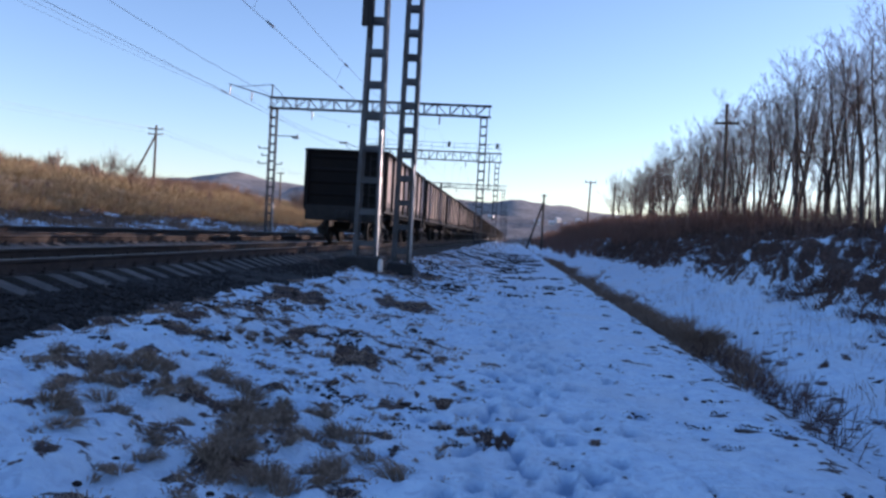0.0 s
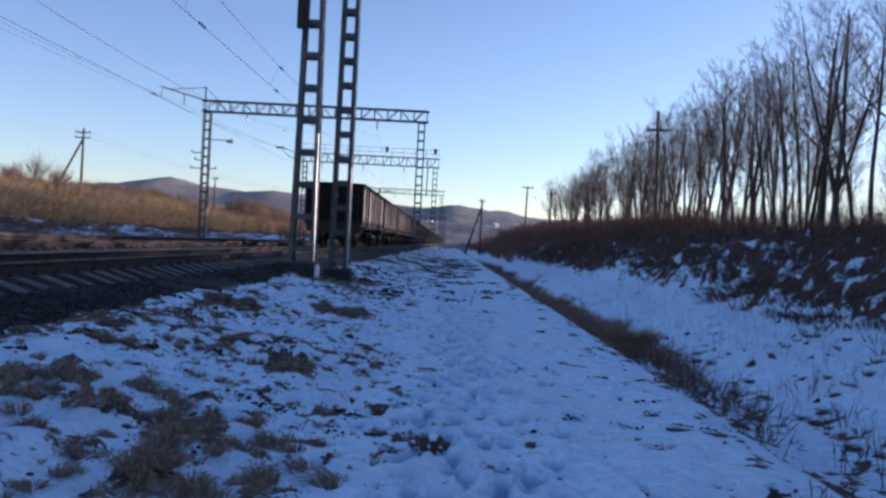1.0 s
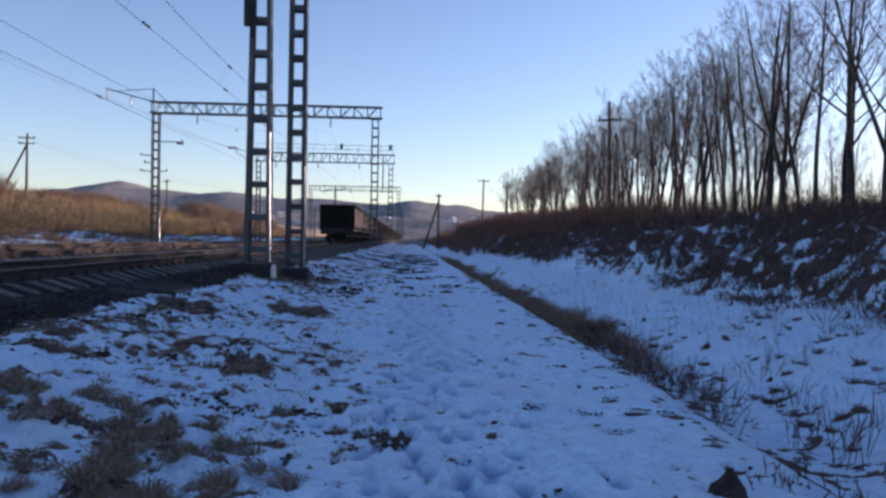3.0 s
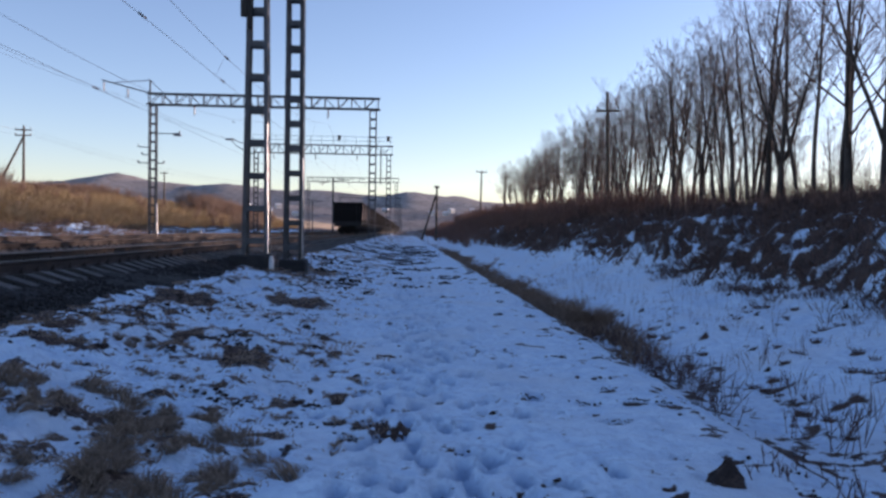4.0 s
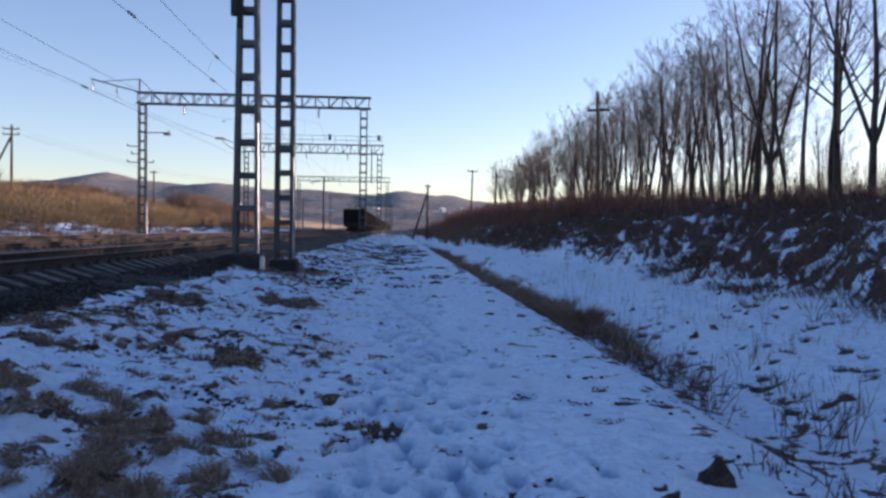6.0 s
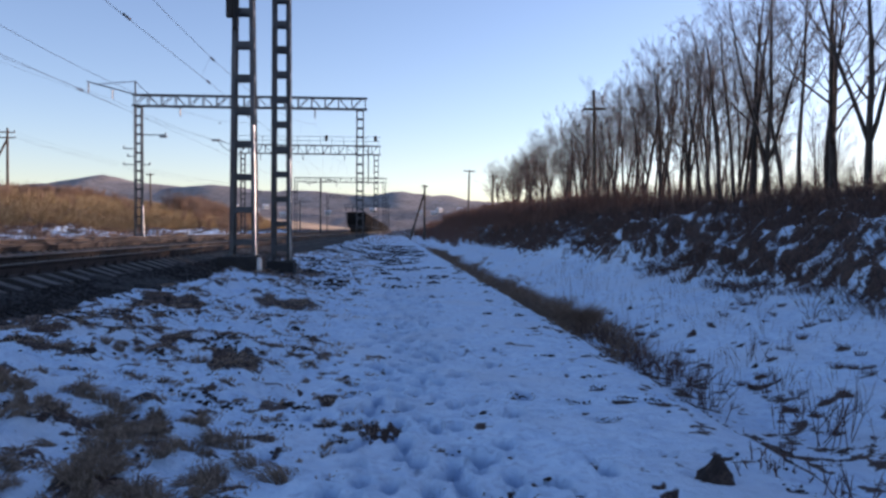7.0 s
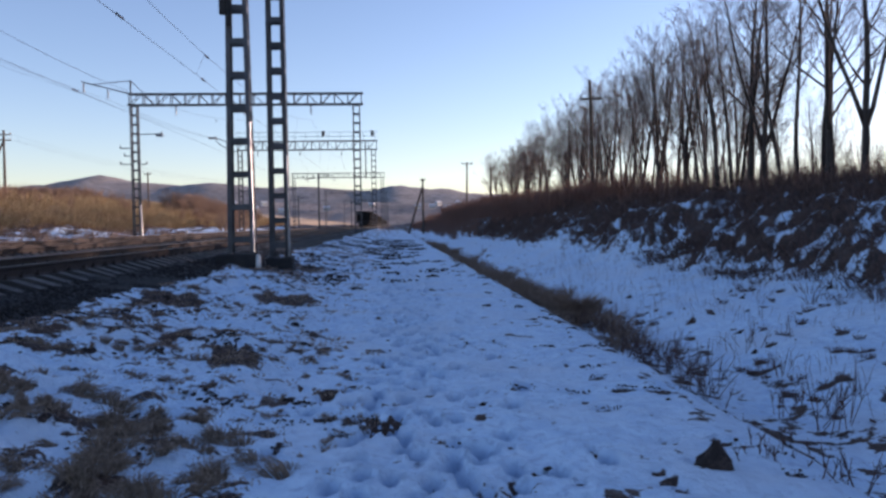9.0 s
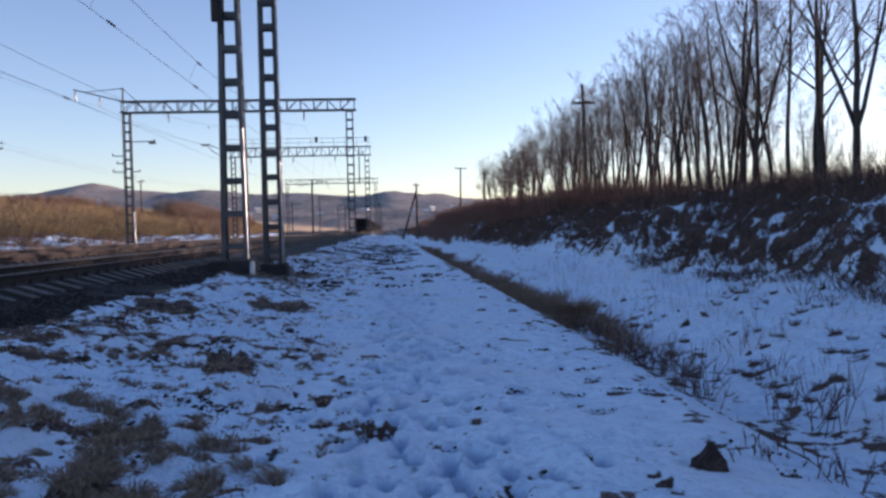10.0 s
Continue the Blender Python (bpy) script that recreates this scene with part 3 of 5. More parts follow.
def open_wagon():
    """Four-axle open-top wagon; its origin is on the rail head, under its middle."""
    t = thing("open_wagon", "long brown four-axle open-top freight wagon on the rails", "freight wagon", "wagons of the train")
    body = bmesh.new()
    box(body, -W / 2 + 0.1, W / 2 - 0.1, -L / 2 + 0.05, L / 2 - 0.05, FLOOR - 0.1, FLOOR + 0.05)
    part("floor", body, M_CAR, t)
    for s in (-1, 1):
        bm = bmesh.new()
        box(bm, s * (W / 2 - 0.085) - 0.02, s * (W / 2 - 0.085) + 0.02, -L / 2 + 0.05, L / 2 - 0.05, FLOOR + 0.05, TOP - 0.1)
        wall = part("side_wall", bm, M_CARSIDE, t, "dusty brown ribbed steel side, coloured light as in sun")
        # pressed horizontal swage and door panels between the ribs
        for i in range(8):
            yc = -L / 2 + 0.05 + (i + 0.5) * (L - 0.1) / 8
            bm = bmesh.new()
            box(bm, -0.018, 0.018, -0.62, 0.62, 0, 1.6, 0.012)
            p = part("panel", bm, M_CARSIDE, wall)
            p.location = (s * (W / 2 - 0.055), yc, FLOOR + 0.22)
        for i in range(9):
            yc = -L / 2 + 0.09 + i * (L - 0.18) / 8
            bm = bmesh.new()
            box(bm, -0.035, 0.035, -0.06, 0.06, FLOOR - 0.12, TOP - 0.1, 0.015)
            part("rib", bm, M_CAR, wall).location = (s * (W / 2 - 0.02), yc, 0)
        bm = bmesh.new()
        box(bm, s * (W / 2 - 0.05) - 0.08, s * (W / 2 - 0.05) + 0.08, -L / 2, L / 2, TOP - 0.12, TOP, 0.02)
        part("top_rail", bm, M_CAR, t)
        bm = bmesh.new()
        box(bm, s * (W / 2 - 0.1) - 0.05, s * (W / 2 - 0.1) + 0.05, -L / 2, L / 2, FLOOR - 0.2, FLOOR + 0.02, 0.01)
        part("side_sill", bm, M_UNDER, t)
    for s in (-1, 1):
        bm = bmesh.new()
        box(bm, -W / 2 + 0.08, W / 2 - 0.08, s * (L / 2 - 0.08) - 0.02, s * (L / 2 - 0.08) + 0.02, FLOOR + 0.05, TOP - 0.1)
        end = part("end_wall", bm, M_CAR, t, "end wall with pressed ribs, coloured dark as in shade")
        for k in range(4):
            bm = bmesh.new()
            z = FLOOR + 0.35 + k * 0.46
            box(bm, -W / 2 + 0.2, W / 2 - 0.2, -0.04, 0.04, z, z + 0.13, 0.03)
            part("end_rib", bm, M_CAR, end).location.y = s * (L / 2 - 0.05)
        for x in (-W / 2 + 0.1, W / 2 - 0.1):
            bm = bmesh.new()
            box(bm, x - 0.06, x + 0.06, -0.06, 0.06, FLOOR - 0.2, TOP - 0.05, 0.015)
            part("corner_post", bm, M_CAR, end).location.y = s * (L / 2 - 0.03)
        bm = bmesh.new()
        box(bm, -W / 2 + 0.02, W / 2 - 0.02, s * (L / 2 - 0.04) - 0.07, s * (L / 2 - 0.04) + 0.07, TOP - 0.12, TOP - 0.002, 0.02)
        part("end_top_rail", bm, M_CAR, t)
        bm = bmesh.new()
        box(bm, -W / 2 + 0.1, W / 2 - 0.1, s * (L / 2 - 0.02) - 0.1, s * (L / 2 - 0.02) + 0.1, FLOOR - 0.58, FLOOR - 0.02, 0.02)
        part("end_sill", bm, M_UNDER, t)
        # coupler with head
        bm = bmesh.new()
        bar(bm, (0, s * (L / 2 - 0.1), 1.05), (0, s * (L / 2 + 0.42), 1.05), 0.16, 0.2)
        box(bm, -0.2, 0.17, s * (L / 2 + 0.48) - 0.12, s * (L / 2 + 0.48) + 0.12, 0.88, 1.22, 0.05)
        box(bm, 0.12, 0.27, s * (L / 2 + 0.50) - 0.09, s * (L / 2 + 0.50) + 0.09, 0.9, 1.2, 0.03)
        part("coupler", bm, M_UNDER, t)
        bm = bmesh.new()
        tube(bm, [(0.35, s * (L / 2), 1.1), (0.37, s * (L / 2 + 0.15), 0.95), (0.34, s * (L / 2 + 0.22), 0.6), (0.28, s * (L / 2 + 0.3), 0.45)], 0.03, 6)
        part("brake_hose", bm, M_UNDER, t)
        # corner ladder and step
        bm = bmesh.new()
        for dx in (0.0, 0.38):
            tube(bm, [(-s * (W / 2 - 0.25 - dx), s * (L / 2 + 0.06), 0.75), (-s * (W / 2 - 0.25 - dx), s * (L / 2 + 0.06), TOP - 0.15)], 0.016, 5)
        for k in range(8):
            z = 0.8 + k * 0.34
            tube(bm, [(-s * (W / 2 - 0.25), s * (L / 2 + 0.06), z), (-s * (W / 2 - 0.63), s * (L / 2 + 0.06), z)], 0.013, 5)
        part("ladder", bm, M_UNDER, t)
        # bogie
        bog = bmesh.new()
        box(bog, -1.0, 1.0, -0.2, 0.2, 0.5, 0.82, 0.04)
        lathe(bog, (0, 0, 0.8), (0, 0, 1), [(0, 0.22), (0.3, 0.2)], 12)
        bogie = part("bogie", bog, M_UNDER, t)
        bogie.location.y = s * 4.33
        for x in (-1.02, 1.02):
            o = part("side_frame", SIDE_FRAME, None, bogie)
            o.matrix_basis = pose(x, 0, 0.475, 0, 0, 0 if x > 0 else 180)
        for y in (-0.925, 0.925):
            part("wheelset", WHEELSET, None, bogie).location = (0, y, 0.475)
    bm = bmesh.new()
    box(bm, -0.18, 0.18, -L / 2 + 0.2, L / 2 - 0.2, FLOOR - 0.4, FLOOR - 0.1, 0.02)
    part("centre_sill", bm, M_UNDER, t)
    for i in range(7):
        y = -3.0 + i * 1.0
        for s in (-1, 1):
            bm = bmesh.new()
            box(bm, s * 0.8 - 0.42, s * 0.8 + 0.42, y - 0.38, y + 0.38, -0.03, 0.03, 0.01)
            o = part("floor_hatch", bm, M_UNDER, t)
            o.matrix_basis = pose(s * 0.12, 0, FLOOR - 0.16, 0, s * 6, 0)
    bm = bmesh.new()
    lathe(bm, (0.55, 0.9, 0.95), (0, 1, 0), [(0, 0.1), (0.05, 0.16), (0.55, 0.16), (0.6, 0.1)], 12)
    part("brake_cylinder", bm, M_UNDER, t)
    return t


CARS, PITCH = 38, 13.92
wagon = open_wagon()
train = [wagon] + [copy_thing(wagon, Matrix.Identity(4)) for _ in range(CARS - 1)]
tagged(wagon, "last brown open-top wagon of the train, end wall coloured dark as in shade")

# ---- overhead line: lattice masts, portals, wires ----
def lattice_mast(at, w_base, w_top, depth, z_top, step, first, label):
    """Ladder-like steel mast: four angle chords, battens on all faces; base plate on a concrete block."""
    t = thing("lattice_mast", label, "mast", "lattice masts by the track", at)
    corners = [(-1, -1), (1, -1), (1, 1), (-1, 1)]

    def cpos(i, z):
        w = w_base + (w_top - w_base) * z / z_top
        return Vector((corners[i][0] * w / 2, corners[i][1] * depth / 2 * (1 - 0.25 * z / z_top), z))
    for i, (sx, sy) in enumerate(corners):
        bm = bmesh.new()
        a, b = cpos(i, 0.0), cpos(i, z_top)
        # an angle section: two thin legs
        for dx, dy, ox, oy in ((0.10, 0.014, -sx * 0.05, 0), (0.014, 0.10, 0, -sy * 0.05)):
            v = [bm.verts.new(c + Vector((ox + k * dx / 2, oy + j * dy / 2, 0))) for c in (a, b) for k, j in ((-1, -1), (1, -1), (1, 1), (-1, 1))]
            for k in range(4):
                bm.faces.new((v[k], v[(k + 1) % 4], v[4 + (k + 1) % 4], v[4 + k]))
            bm.faces.new(v[3::-1])
            bm.faces.new(v[4:])
        part("chord", bm, M_STEEL, t)
    z = first
    while z < z_top - 0.1:
        for i in range(4):
            j = (i + 1) % 4
            a, b = cpos(i, z), cpos(j, z)
            bm = bmesh.new()
            bar(bm, a, b, 0.012, 0.15)
            part("batten", bm, M_STEEL, t)
        z += step
    for i in range(4):
        bm = bmesh.new()
        c = cpos(i, 0)
        box(bm, c.x - 0.12, c.x + 0.12, c.y - 0.12, c.y + 0.12, -0.02, 0.02)
        tube(bm, [(c.x, c.y, 0), (c.x, c.y, 0.12)], 0.02, 6)
        part("foot_plate", bm, M_STEEL, t)
    return t


mast = lattice_mast(pose(-3.96, 20.5, 0.86), 0.68, 0.44, 0.42, 10.2, 0.86, 0.34, "tall weathered grey steel lattice mast on a concrete block")
for z0, z1, x0, x1 in ((6.15, 7.6, -0.40, -0.22), (5.85, 7.2, -0.22, -0.10)):
    bm = bmesh.new()
    box(bm, x0, x1, -0.34, -0.20, z0, z1, 0.02)
    part("switch_box", bm, M_UNDER, mast, "dark switch gear case")
# pale rod added along the right chord, standing for its sunlit edge
bm = bmesh.new()
tube(bm, [(0.345, -0.26, -0.4), (0.30, -0.26, 3.4)], 0.03, 6)
part("earth_rod", bm, M_GALV, mast, "pale rod standing for the sunlit edge of the mast")
slim = lattice_mast(pose(-3.24, 22.3, 0.66), 0.54, 0.46, 0.42, 10.8, 0.71, 0.34, "slender weathered grey steel lattice mast beside the taller one")


# the slim mast's lit right edge, likewise an added pale rod
bm = bmesh.new()
tube(bm, [(0.285, -0.25, -0.2), (0.27, -0.25, 2.9)], 0.028, 6)
part("earth_rod", bm, M_GALV, slim, "pale rod standing for the sunlit edge of the mast")


def foundation(x0, x1, y0, y1, z0, z1):
    bm = bmesh.new()
    box(bm, x0, x1, y0, y1, z0, z1, 0.04)
    return tagged(part("concrete_foundation", bm, M_CONC), "dark stained concrete mast foundation in the snow", "foundation", "mast foundations")


foundation(-4.6, -3.45, 20.1, 20.95, -0.3, 0.84)
foundation(-3.62, -2.86, 21.95, 22.65, -0.3, 0.64)
bm = bmesh.new()
lathe(bm, (0, 0, -0.25), (0, 0, 1), [(0, 0.07), (0.55, 0.065), (0.62, 0.055), (0.66, 0.03)], 10)
tagged(part("marker_post", bm, M_WHITE), "short whitewashed concrete marker post at the mast's foot", "marker post").location = (-3.47, 20.0, 0.42)


bm = bmesh.new()
lathe(bm, (0, 0, -0.2), (0, 0, 1), [(0, 0.11), (0.75, 0.10), (0.82, 0.06)], 8)
tagged(part("marker_post", bm, M_WHITE), "low whitewashed post at the edge of the tracks", "marker post").location = (-19.9, 75.5, 0.72)


def lattice_post(parent, x, z0, z1, w=0.5, d=0.4, step=0.72):
    post = None
    for sx in (-1, 1):
        for sy in (-1, 1):
            bm = bmesh.new()
            box(bm, x + sx * w / 2 - 0.045, x + sx * w / 2 + 0.045, sy * d / 2 - 0.045, sy * d / 2 + 0.045, z0, z1)
            o = part("chord" if post else "post", bm, M_STEEL, post or parent)
            post = post or o
    z = z0 + 0.3
    while z < z1:
        for sy in (-1, 1):
            bm = bmesh.new()
            box(bm, x - w / 2, x + w / 2, sy * d / 2 - 0.02, sy * d / 2 + 0.02, z - 0.06, z + 0.06)
            part("batten", bm, M_STEEL, post)
        z += step
    return post


def insulator(parent, x, y, z, length=0.55):
    bm = bmesh.new()
    prof = []
    for k in range(5):
        s = length * k / 5
        prof += [(s, 0.03), (s + 0.02, 0.10), (s + 0.05, 0.09), (s + 0.06, 0.03)]
    lathe(bm, (x, y, z), (0, 0, -1), prof, 8)
    tube(bm, [(x, y, z + 0.12), (x, y, z - length - 0.1)], 0.015, 5)
    return part("insulator", bm, M_INSUL, parent)


def portal(y, x0, x1, z_bottom, depth, base, railing=False):
    """Rigid cross-beam on two lattice posts, over all tracks."""
    t = thing("catenary_portal", "weathered grey steel lattice portal spanning the tracks" + (" with a railed walkway" if railing else ""), "portal", "portals over the line", pose(0, y, 0))
    for x in (x0, x1):
        lattice_post(t, x, base, z_bottom)
    beam = None
    for sy in (-0.25, 0.25):
        for z in (z_bottom, z_bottom + depth):
            bm = bmesh.new()
            box(bm, x0 - 0.45, x1 + 0.55, sy - 0.05, sy + 0.05, z - 0.055, z + 0.055)
            o = part("chord" if beam else "crossbeam", bm, M_STEEL, beam or t)
            beam = beam or o
    n = round((x1 - x0) / 1.0)
    for i in range(n + 1):
        x = x0 - 0.3 + (x1 - x0 + 0.7) * i / n
        xn = x0 - 0.3 + (x1 - x0 + 0.7) * (i + 0.75) / n
        for sy in (-0.25, 0.25):
            bm = bmesh.new()
            bar(bm, (x, sy, z_bottom), (x, sy, z_bottom + depth), 0.06)
            if i < n:
                bar(bm, (x, sy, z_bottom + (depth if i % 2 else 0)), (xn, sy, z_bottom + (0 if i % 2 else depth)), 0.05)
            part("brace", bm, M_STEEL, beam)
    # droppers with insulators over each track
    for cx in TRACKS:
        insulator(t, cx, 0, z_bottom - 0.1, 0.7)
    if railing:
        bm = bmesh.new()
        for z in (0.55, 1.1):
            tube(bm, [(x0 - 0.4, -0.3, z_bottom + depth + z), (x1 + 0.5, -0.3, z_bottom + depth + z)], 0.025, 5)
        k = x0 - 0.4
        while k < x1 + 0.5:
            tube(bm, [(k, -0.3, z_bottom + depth), (k, -0.3, z_bottom + depth + 1.1)], 0.022, 5)
            k += 1.45
        part("railing", bm, M_STEEL, t)
        for x in (x0 + 10.5, x1 - 0.1):
            bm = bmesh.new()
            box(bm, x - 0.18, x + 0.18, -0.5, -0.2, z_bottom + depth + 0.6, z_bottom + depth + 1.25, 0.04)
            part("floodlight", bm, M_UNDER, t, "dark floodlight case")
    return t


p1 = portal(62, -20.12, -2.75, 11.2, 0.86, 0.75)
bm = bmesh.new()
bar(bm, (-20.36, 0, 12.1), (-20.36, 0, 13.15), 0.1)
bar(bm, (-20.4, 0, 12.1), (-24.1, 0, 13.05), 0.09)
bar(bm, (-20.36, 0, 13.12), (-23.2, 0, 12.85), 0.05)
bar(bm, (-20.36, 0, 13.12), (-19.3, 0, 12.1), 0.05)
part("outrigger", bm, M_STEEL, p1)
insulator(p1, -23.95, 0, 12.85, 0.7)
insulator(p1, -22.1, 0, 12.4, 0.7)
for z, xa, xb in ((8.9, -19.9, -18.0), (7.8, -20.3, -21.2), (6.55, -20.2, -21.2), (6.55, -19.9, -19.2), (7.2, -20.2, -20.9)):
    bm = bmesh.new()
    bar(bm, (xa, -0.2, z), (xb, -0.2, z + 0.03), 0.07)
    tube(bm, [(xb, -0.2, z), (xb, -0.2, z + 0.22)], 0.05, 6)
    part("bracket", bm, M_STEEL, p1)
bm = bmesh.new()
box(bm, -18.45, -17.85, -0.35, -0.05, 8.72, 8.88, 0.06)
part("street_lantern", bm, M_FOAM, p1, "grey lamp housing")
bm = bmesh.new()
tube(bm, [(-19.68, -0.3, 0.7), (-19.72, -0.3, 3.4)], 0.07, 8)
part("cable_duct", bm, M_GALV, p1, "pale duct pipe")

p2 = portal(98.6, -19.1, -2.3, 11.15, 1.1, 0.75, True)
bm = bmesh.new()
for z0, rise in ((10.9, 1.75), (12.0, 0.95)):
    arc = [(-19.3 - 2.8 * math.sin(k / 8 * math.pi / 2), 0, z0 + rise * (1 - math.cos(k / 8 * math.pi / 2)) ** 0.6) for k in range(9)]
    tube(bm, arc, 0.05, 6)
part("outrigger", bm, M_STEEL, p2, "curved lamp bracket")
bm = bmesh.new()
box(bm, -23.0, -22.0, -0.2, 0.2, 12.62, 12.86, 0.08)
part("street_lantern", bm, M_FOAM, p2, "grey lamp housing")
bm = bmesh.new()
bar(bm, (-3.3, 0, 12.2), (-3.3, 0, 7.4), 0.14)
part("hanger", bm, M_STEEL, p2)
portal(156, -19.7, -2.0, 11.1, 0.9, 0.75)
portal(232, -19.9, -2.0, 11.1, 0.9, 0.75)
portal(320, -19.9, -2.0, 11.1, 0.9, 0.75)


def far_mast(x, y, h):
    t = thing("line_mast", "distant slim steel mast with a cantilever arm", "mast", "distant masts", pose(x, y, 0.7))
    bm = bmesh.new()
    bar(bm, (0, 0, -0.3), (0, 0, h), 0.32)
    part("pole", bm, M_STEEL, t)
    bm = bmesh.new()
    bar(bm, (-2.8, 0, h - 1.2), (2.8, 0, h - 0.4), 0.12)
    bar(bm, (0, 0, h), (2.4, 0, h - 0.5), 0.08)
    part("cantilever", bm, M_STEEL, t)


far_mast(-25.5, 190, 10.5)
far_mast(-26, 215, 9.0)
far_mast(-31, 170, 9.5)
far_mast(-14.2, 150, 10.9)
far_mast(-13.9, 262, 9.0)


def wire(points, r=0.012, name="overhead_wire", label="thin dark overhead wire"):
    bm = bmesh.new()
    tube(bm, points, r, 5)
    return tagged(part(name, bm, M_WIRE), label, "wire", "overhead wires")


def sagging(p, q, sag, n=14):
    p, q = Vector(p), Vector(q)
    return [p.lerp(q, k / n) - Vector((0, 0, 4 * sag * (k / n) * (1 - k / n))) for k in range(n + 1)]


# porcelain section insulators on the wires of the nearest tracks
for x, y, z in ((-6.65, 28, 6.8), (-6.35, 27.3, 7.47), (-6.65, 19.6, 6.8), (-11.9, 30, 6.8), (-11.6, 52, 8.6)):
    bm = bmesh.new()
    lathe(bm, (x, y - 0.3, z), (0, 1, 0), [(0, 0.012), (0.1, 0.04), (0.2, 0.018), (0.3, 0.04), (0.4, 0.018), (0.5, 0.04), (0.6, 0.012)], 8)
    tagged(part("line_insulator", bm, M_INSUL), "small brown ribbed insulator on an overhead wire", "insulator", "line insulators")

SUPPORTS = [-8, 62, 98.6, 156, 232, 320]
for cx in TRACKS[:2]:
    wire([(cx - 0.3 + (0.1 if i % 2 else -0.1), y, RAIL_TOP + 5.78) for i, y in enumerate(SUPPORTS)], 0.008)
    pts = []
    for a, b in zip(SUPPORTS, SUPPORTS[1:]):
        pts += sagging((cx, a, RAIL_TOP + 9.0), (cx, b, RAIL_TOP + 9.0), 0.00052 * (b - a) ** 2)[:-1]
    wire(pts, 0.008)
    for a, b in zip(SUPPORTS[:2], SUPPORTS[1:3]) if cx == TRACKS[0] else ():
        n = int((b - a) / 8)
        for k in range(1, n):
            f = k / n
            z = RAIL_TOP + 9.0 - 4 * 0.00052 * (b - a) ** 2 * f * (1 - f)
            o = wire([(cx, a + (b - a) * f, z), (cx - 0.3, a + (b - a) * f, RAIL_TOP + 5.79)], 0.004, "dropper", "thin vertical dropper wire")
for x, z in ((-23.95, 12.1), (-22.1, 11.65)):
    wire(sagging((x, -12, z + 0.6), (x, 62, z), 0.9), 0.008, "feeder_wire", "dark feeder cable on the outrigger")
    wire(sagging((x, 62, z), (x + 2.5, 98.6, z + 0.4), 0.4), 0.012, "feeder_wire", "dark feeder cable on the outrigger")


# ---- wooden and concrete poles ----
def pole(x, y, z, h, arm_z, arm_w, lean=(0, 0), strut=None, r=0.14, label="", arms=1):
    t = thing("utility_pole", label, "pole", "utility poles", pose(x, y, z, lean[0], lean[1]))
    bm = bmesh.new()
    tube(bm, [(0, 0, -0.5), (0, 0, h * 0.5), (0, 0, h)], [r * 1.15, r, r * 0.8], 10)
    part("shaft", bm, M_TIMBER, t)
    for k in range(arms):
        za = arm_z - k * 0.75
        bm = bmesh.new()
        box(bm, -arm_w / 2, arm_w / 2, -r - 0.09, -r + 0.03, za - 0.08, za + 0.08, 0.01)
        a = part("crossarm", bm, M_TIMBER, t)
        for sx in (-0.45, 0.45):
            bm = bmesh.new()
            lathe(bm, (sx * arm_w, -r - 0.03, za + 0.05), (0, 0, 1), [(0, 0.025), (0.14, 0.025), (0.15, 0.065), (0.22, 0.075), (0.27, 0.04)], 8)
            part("insulator", bm, M_INSUL, a)
    if strut:
        bm = bmesh.new()
        tube(bm, [(strut, 0.2, -0.5), (0, 0.1, h * 0.86)], [r, r * 0.85], 8)
        part("strut", bm, M_TIMBER, t)
    return t


pole(14.95, 56, 2.0, 9.95, 8.55, 1.7, (0, -1.6), None, 0.13, "dark timber pole with a crossarm at the edge of the wood")
pole(-52.5, 108, 5.6, 9.5, 8.9, 2.2, (0, 0.3), -4.3, 0.17, "timber pole with a slanting strut in the dry field", 2)
pole(4.98, 125, 0.4, 8.55, 8.2, 0.9, (0, 0), -2.4, 0.18, "leaning timber pole with a strut beside the ditch")
pole(12.6, 130, 2.4, 9.45, 9.2, 1.9, (0, 1), None, 0.15, "slim timber pole with a T-shaped crossarm")
pole(-46.5, 150, 4.6, 7.6, 7.2, 1.4, (0, 0), None, 0.15, "weathered timber pole among the field bushes")
pole(15.5, 120, 2.4, 8.5, 7.6, 1.2, (0, 0), None, 0.15, "slim timber pole with a crossarm by the bushes")
for dz, dx in ((8.95, -0.9), (8.95, 0.9), (8.2, 0.9)):
    wire(sagging((-52.5 + dx, 108, 5.6 + dz), (-75 + dx, 42, 7.5 + dz), 1.2), 0.009, "line_wire", "thin line wire on the field pole")
    wire(sagging((-52.5 + dx, 108, 5.6 + dz), (-32 + dx, 175, 2.5 + dz), 1.3), 0.009, "line_wire", "thin line wire on the field pole")

# ---- trees: bare crowns ----
def wander(p, d, length, n, bend, lift):
    pts, q, step = [p.copy()], p.copy(), length / n
    for _ in range(n):
        d = (d + Vector((random.gauss(0, bend), random.gauss(0, bend), random.gauss(0, bend * 0.6) + lift))).normalized()
        q = q + d * step
        pts.append(q.copy())
    return pts, d


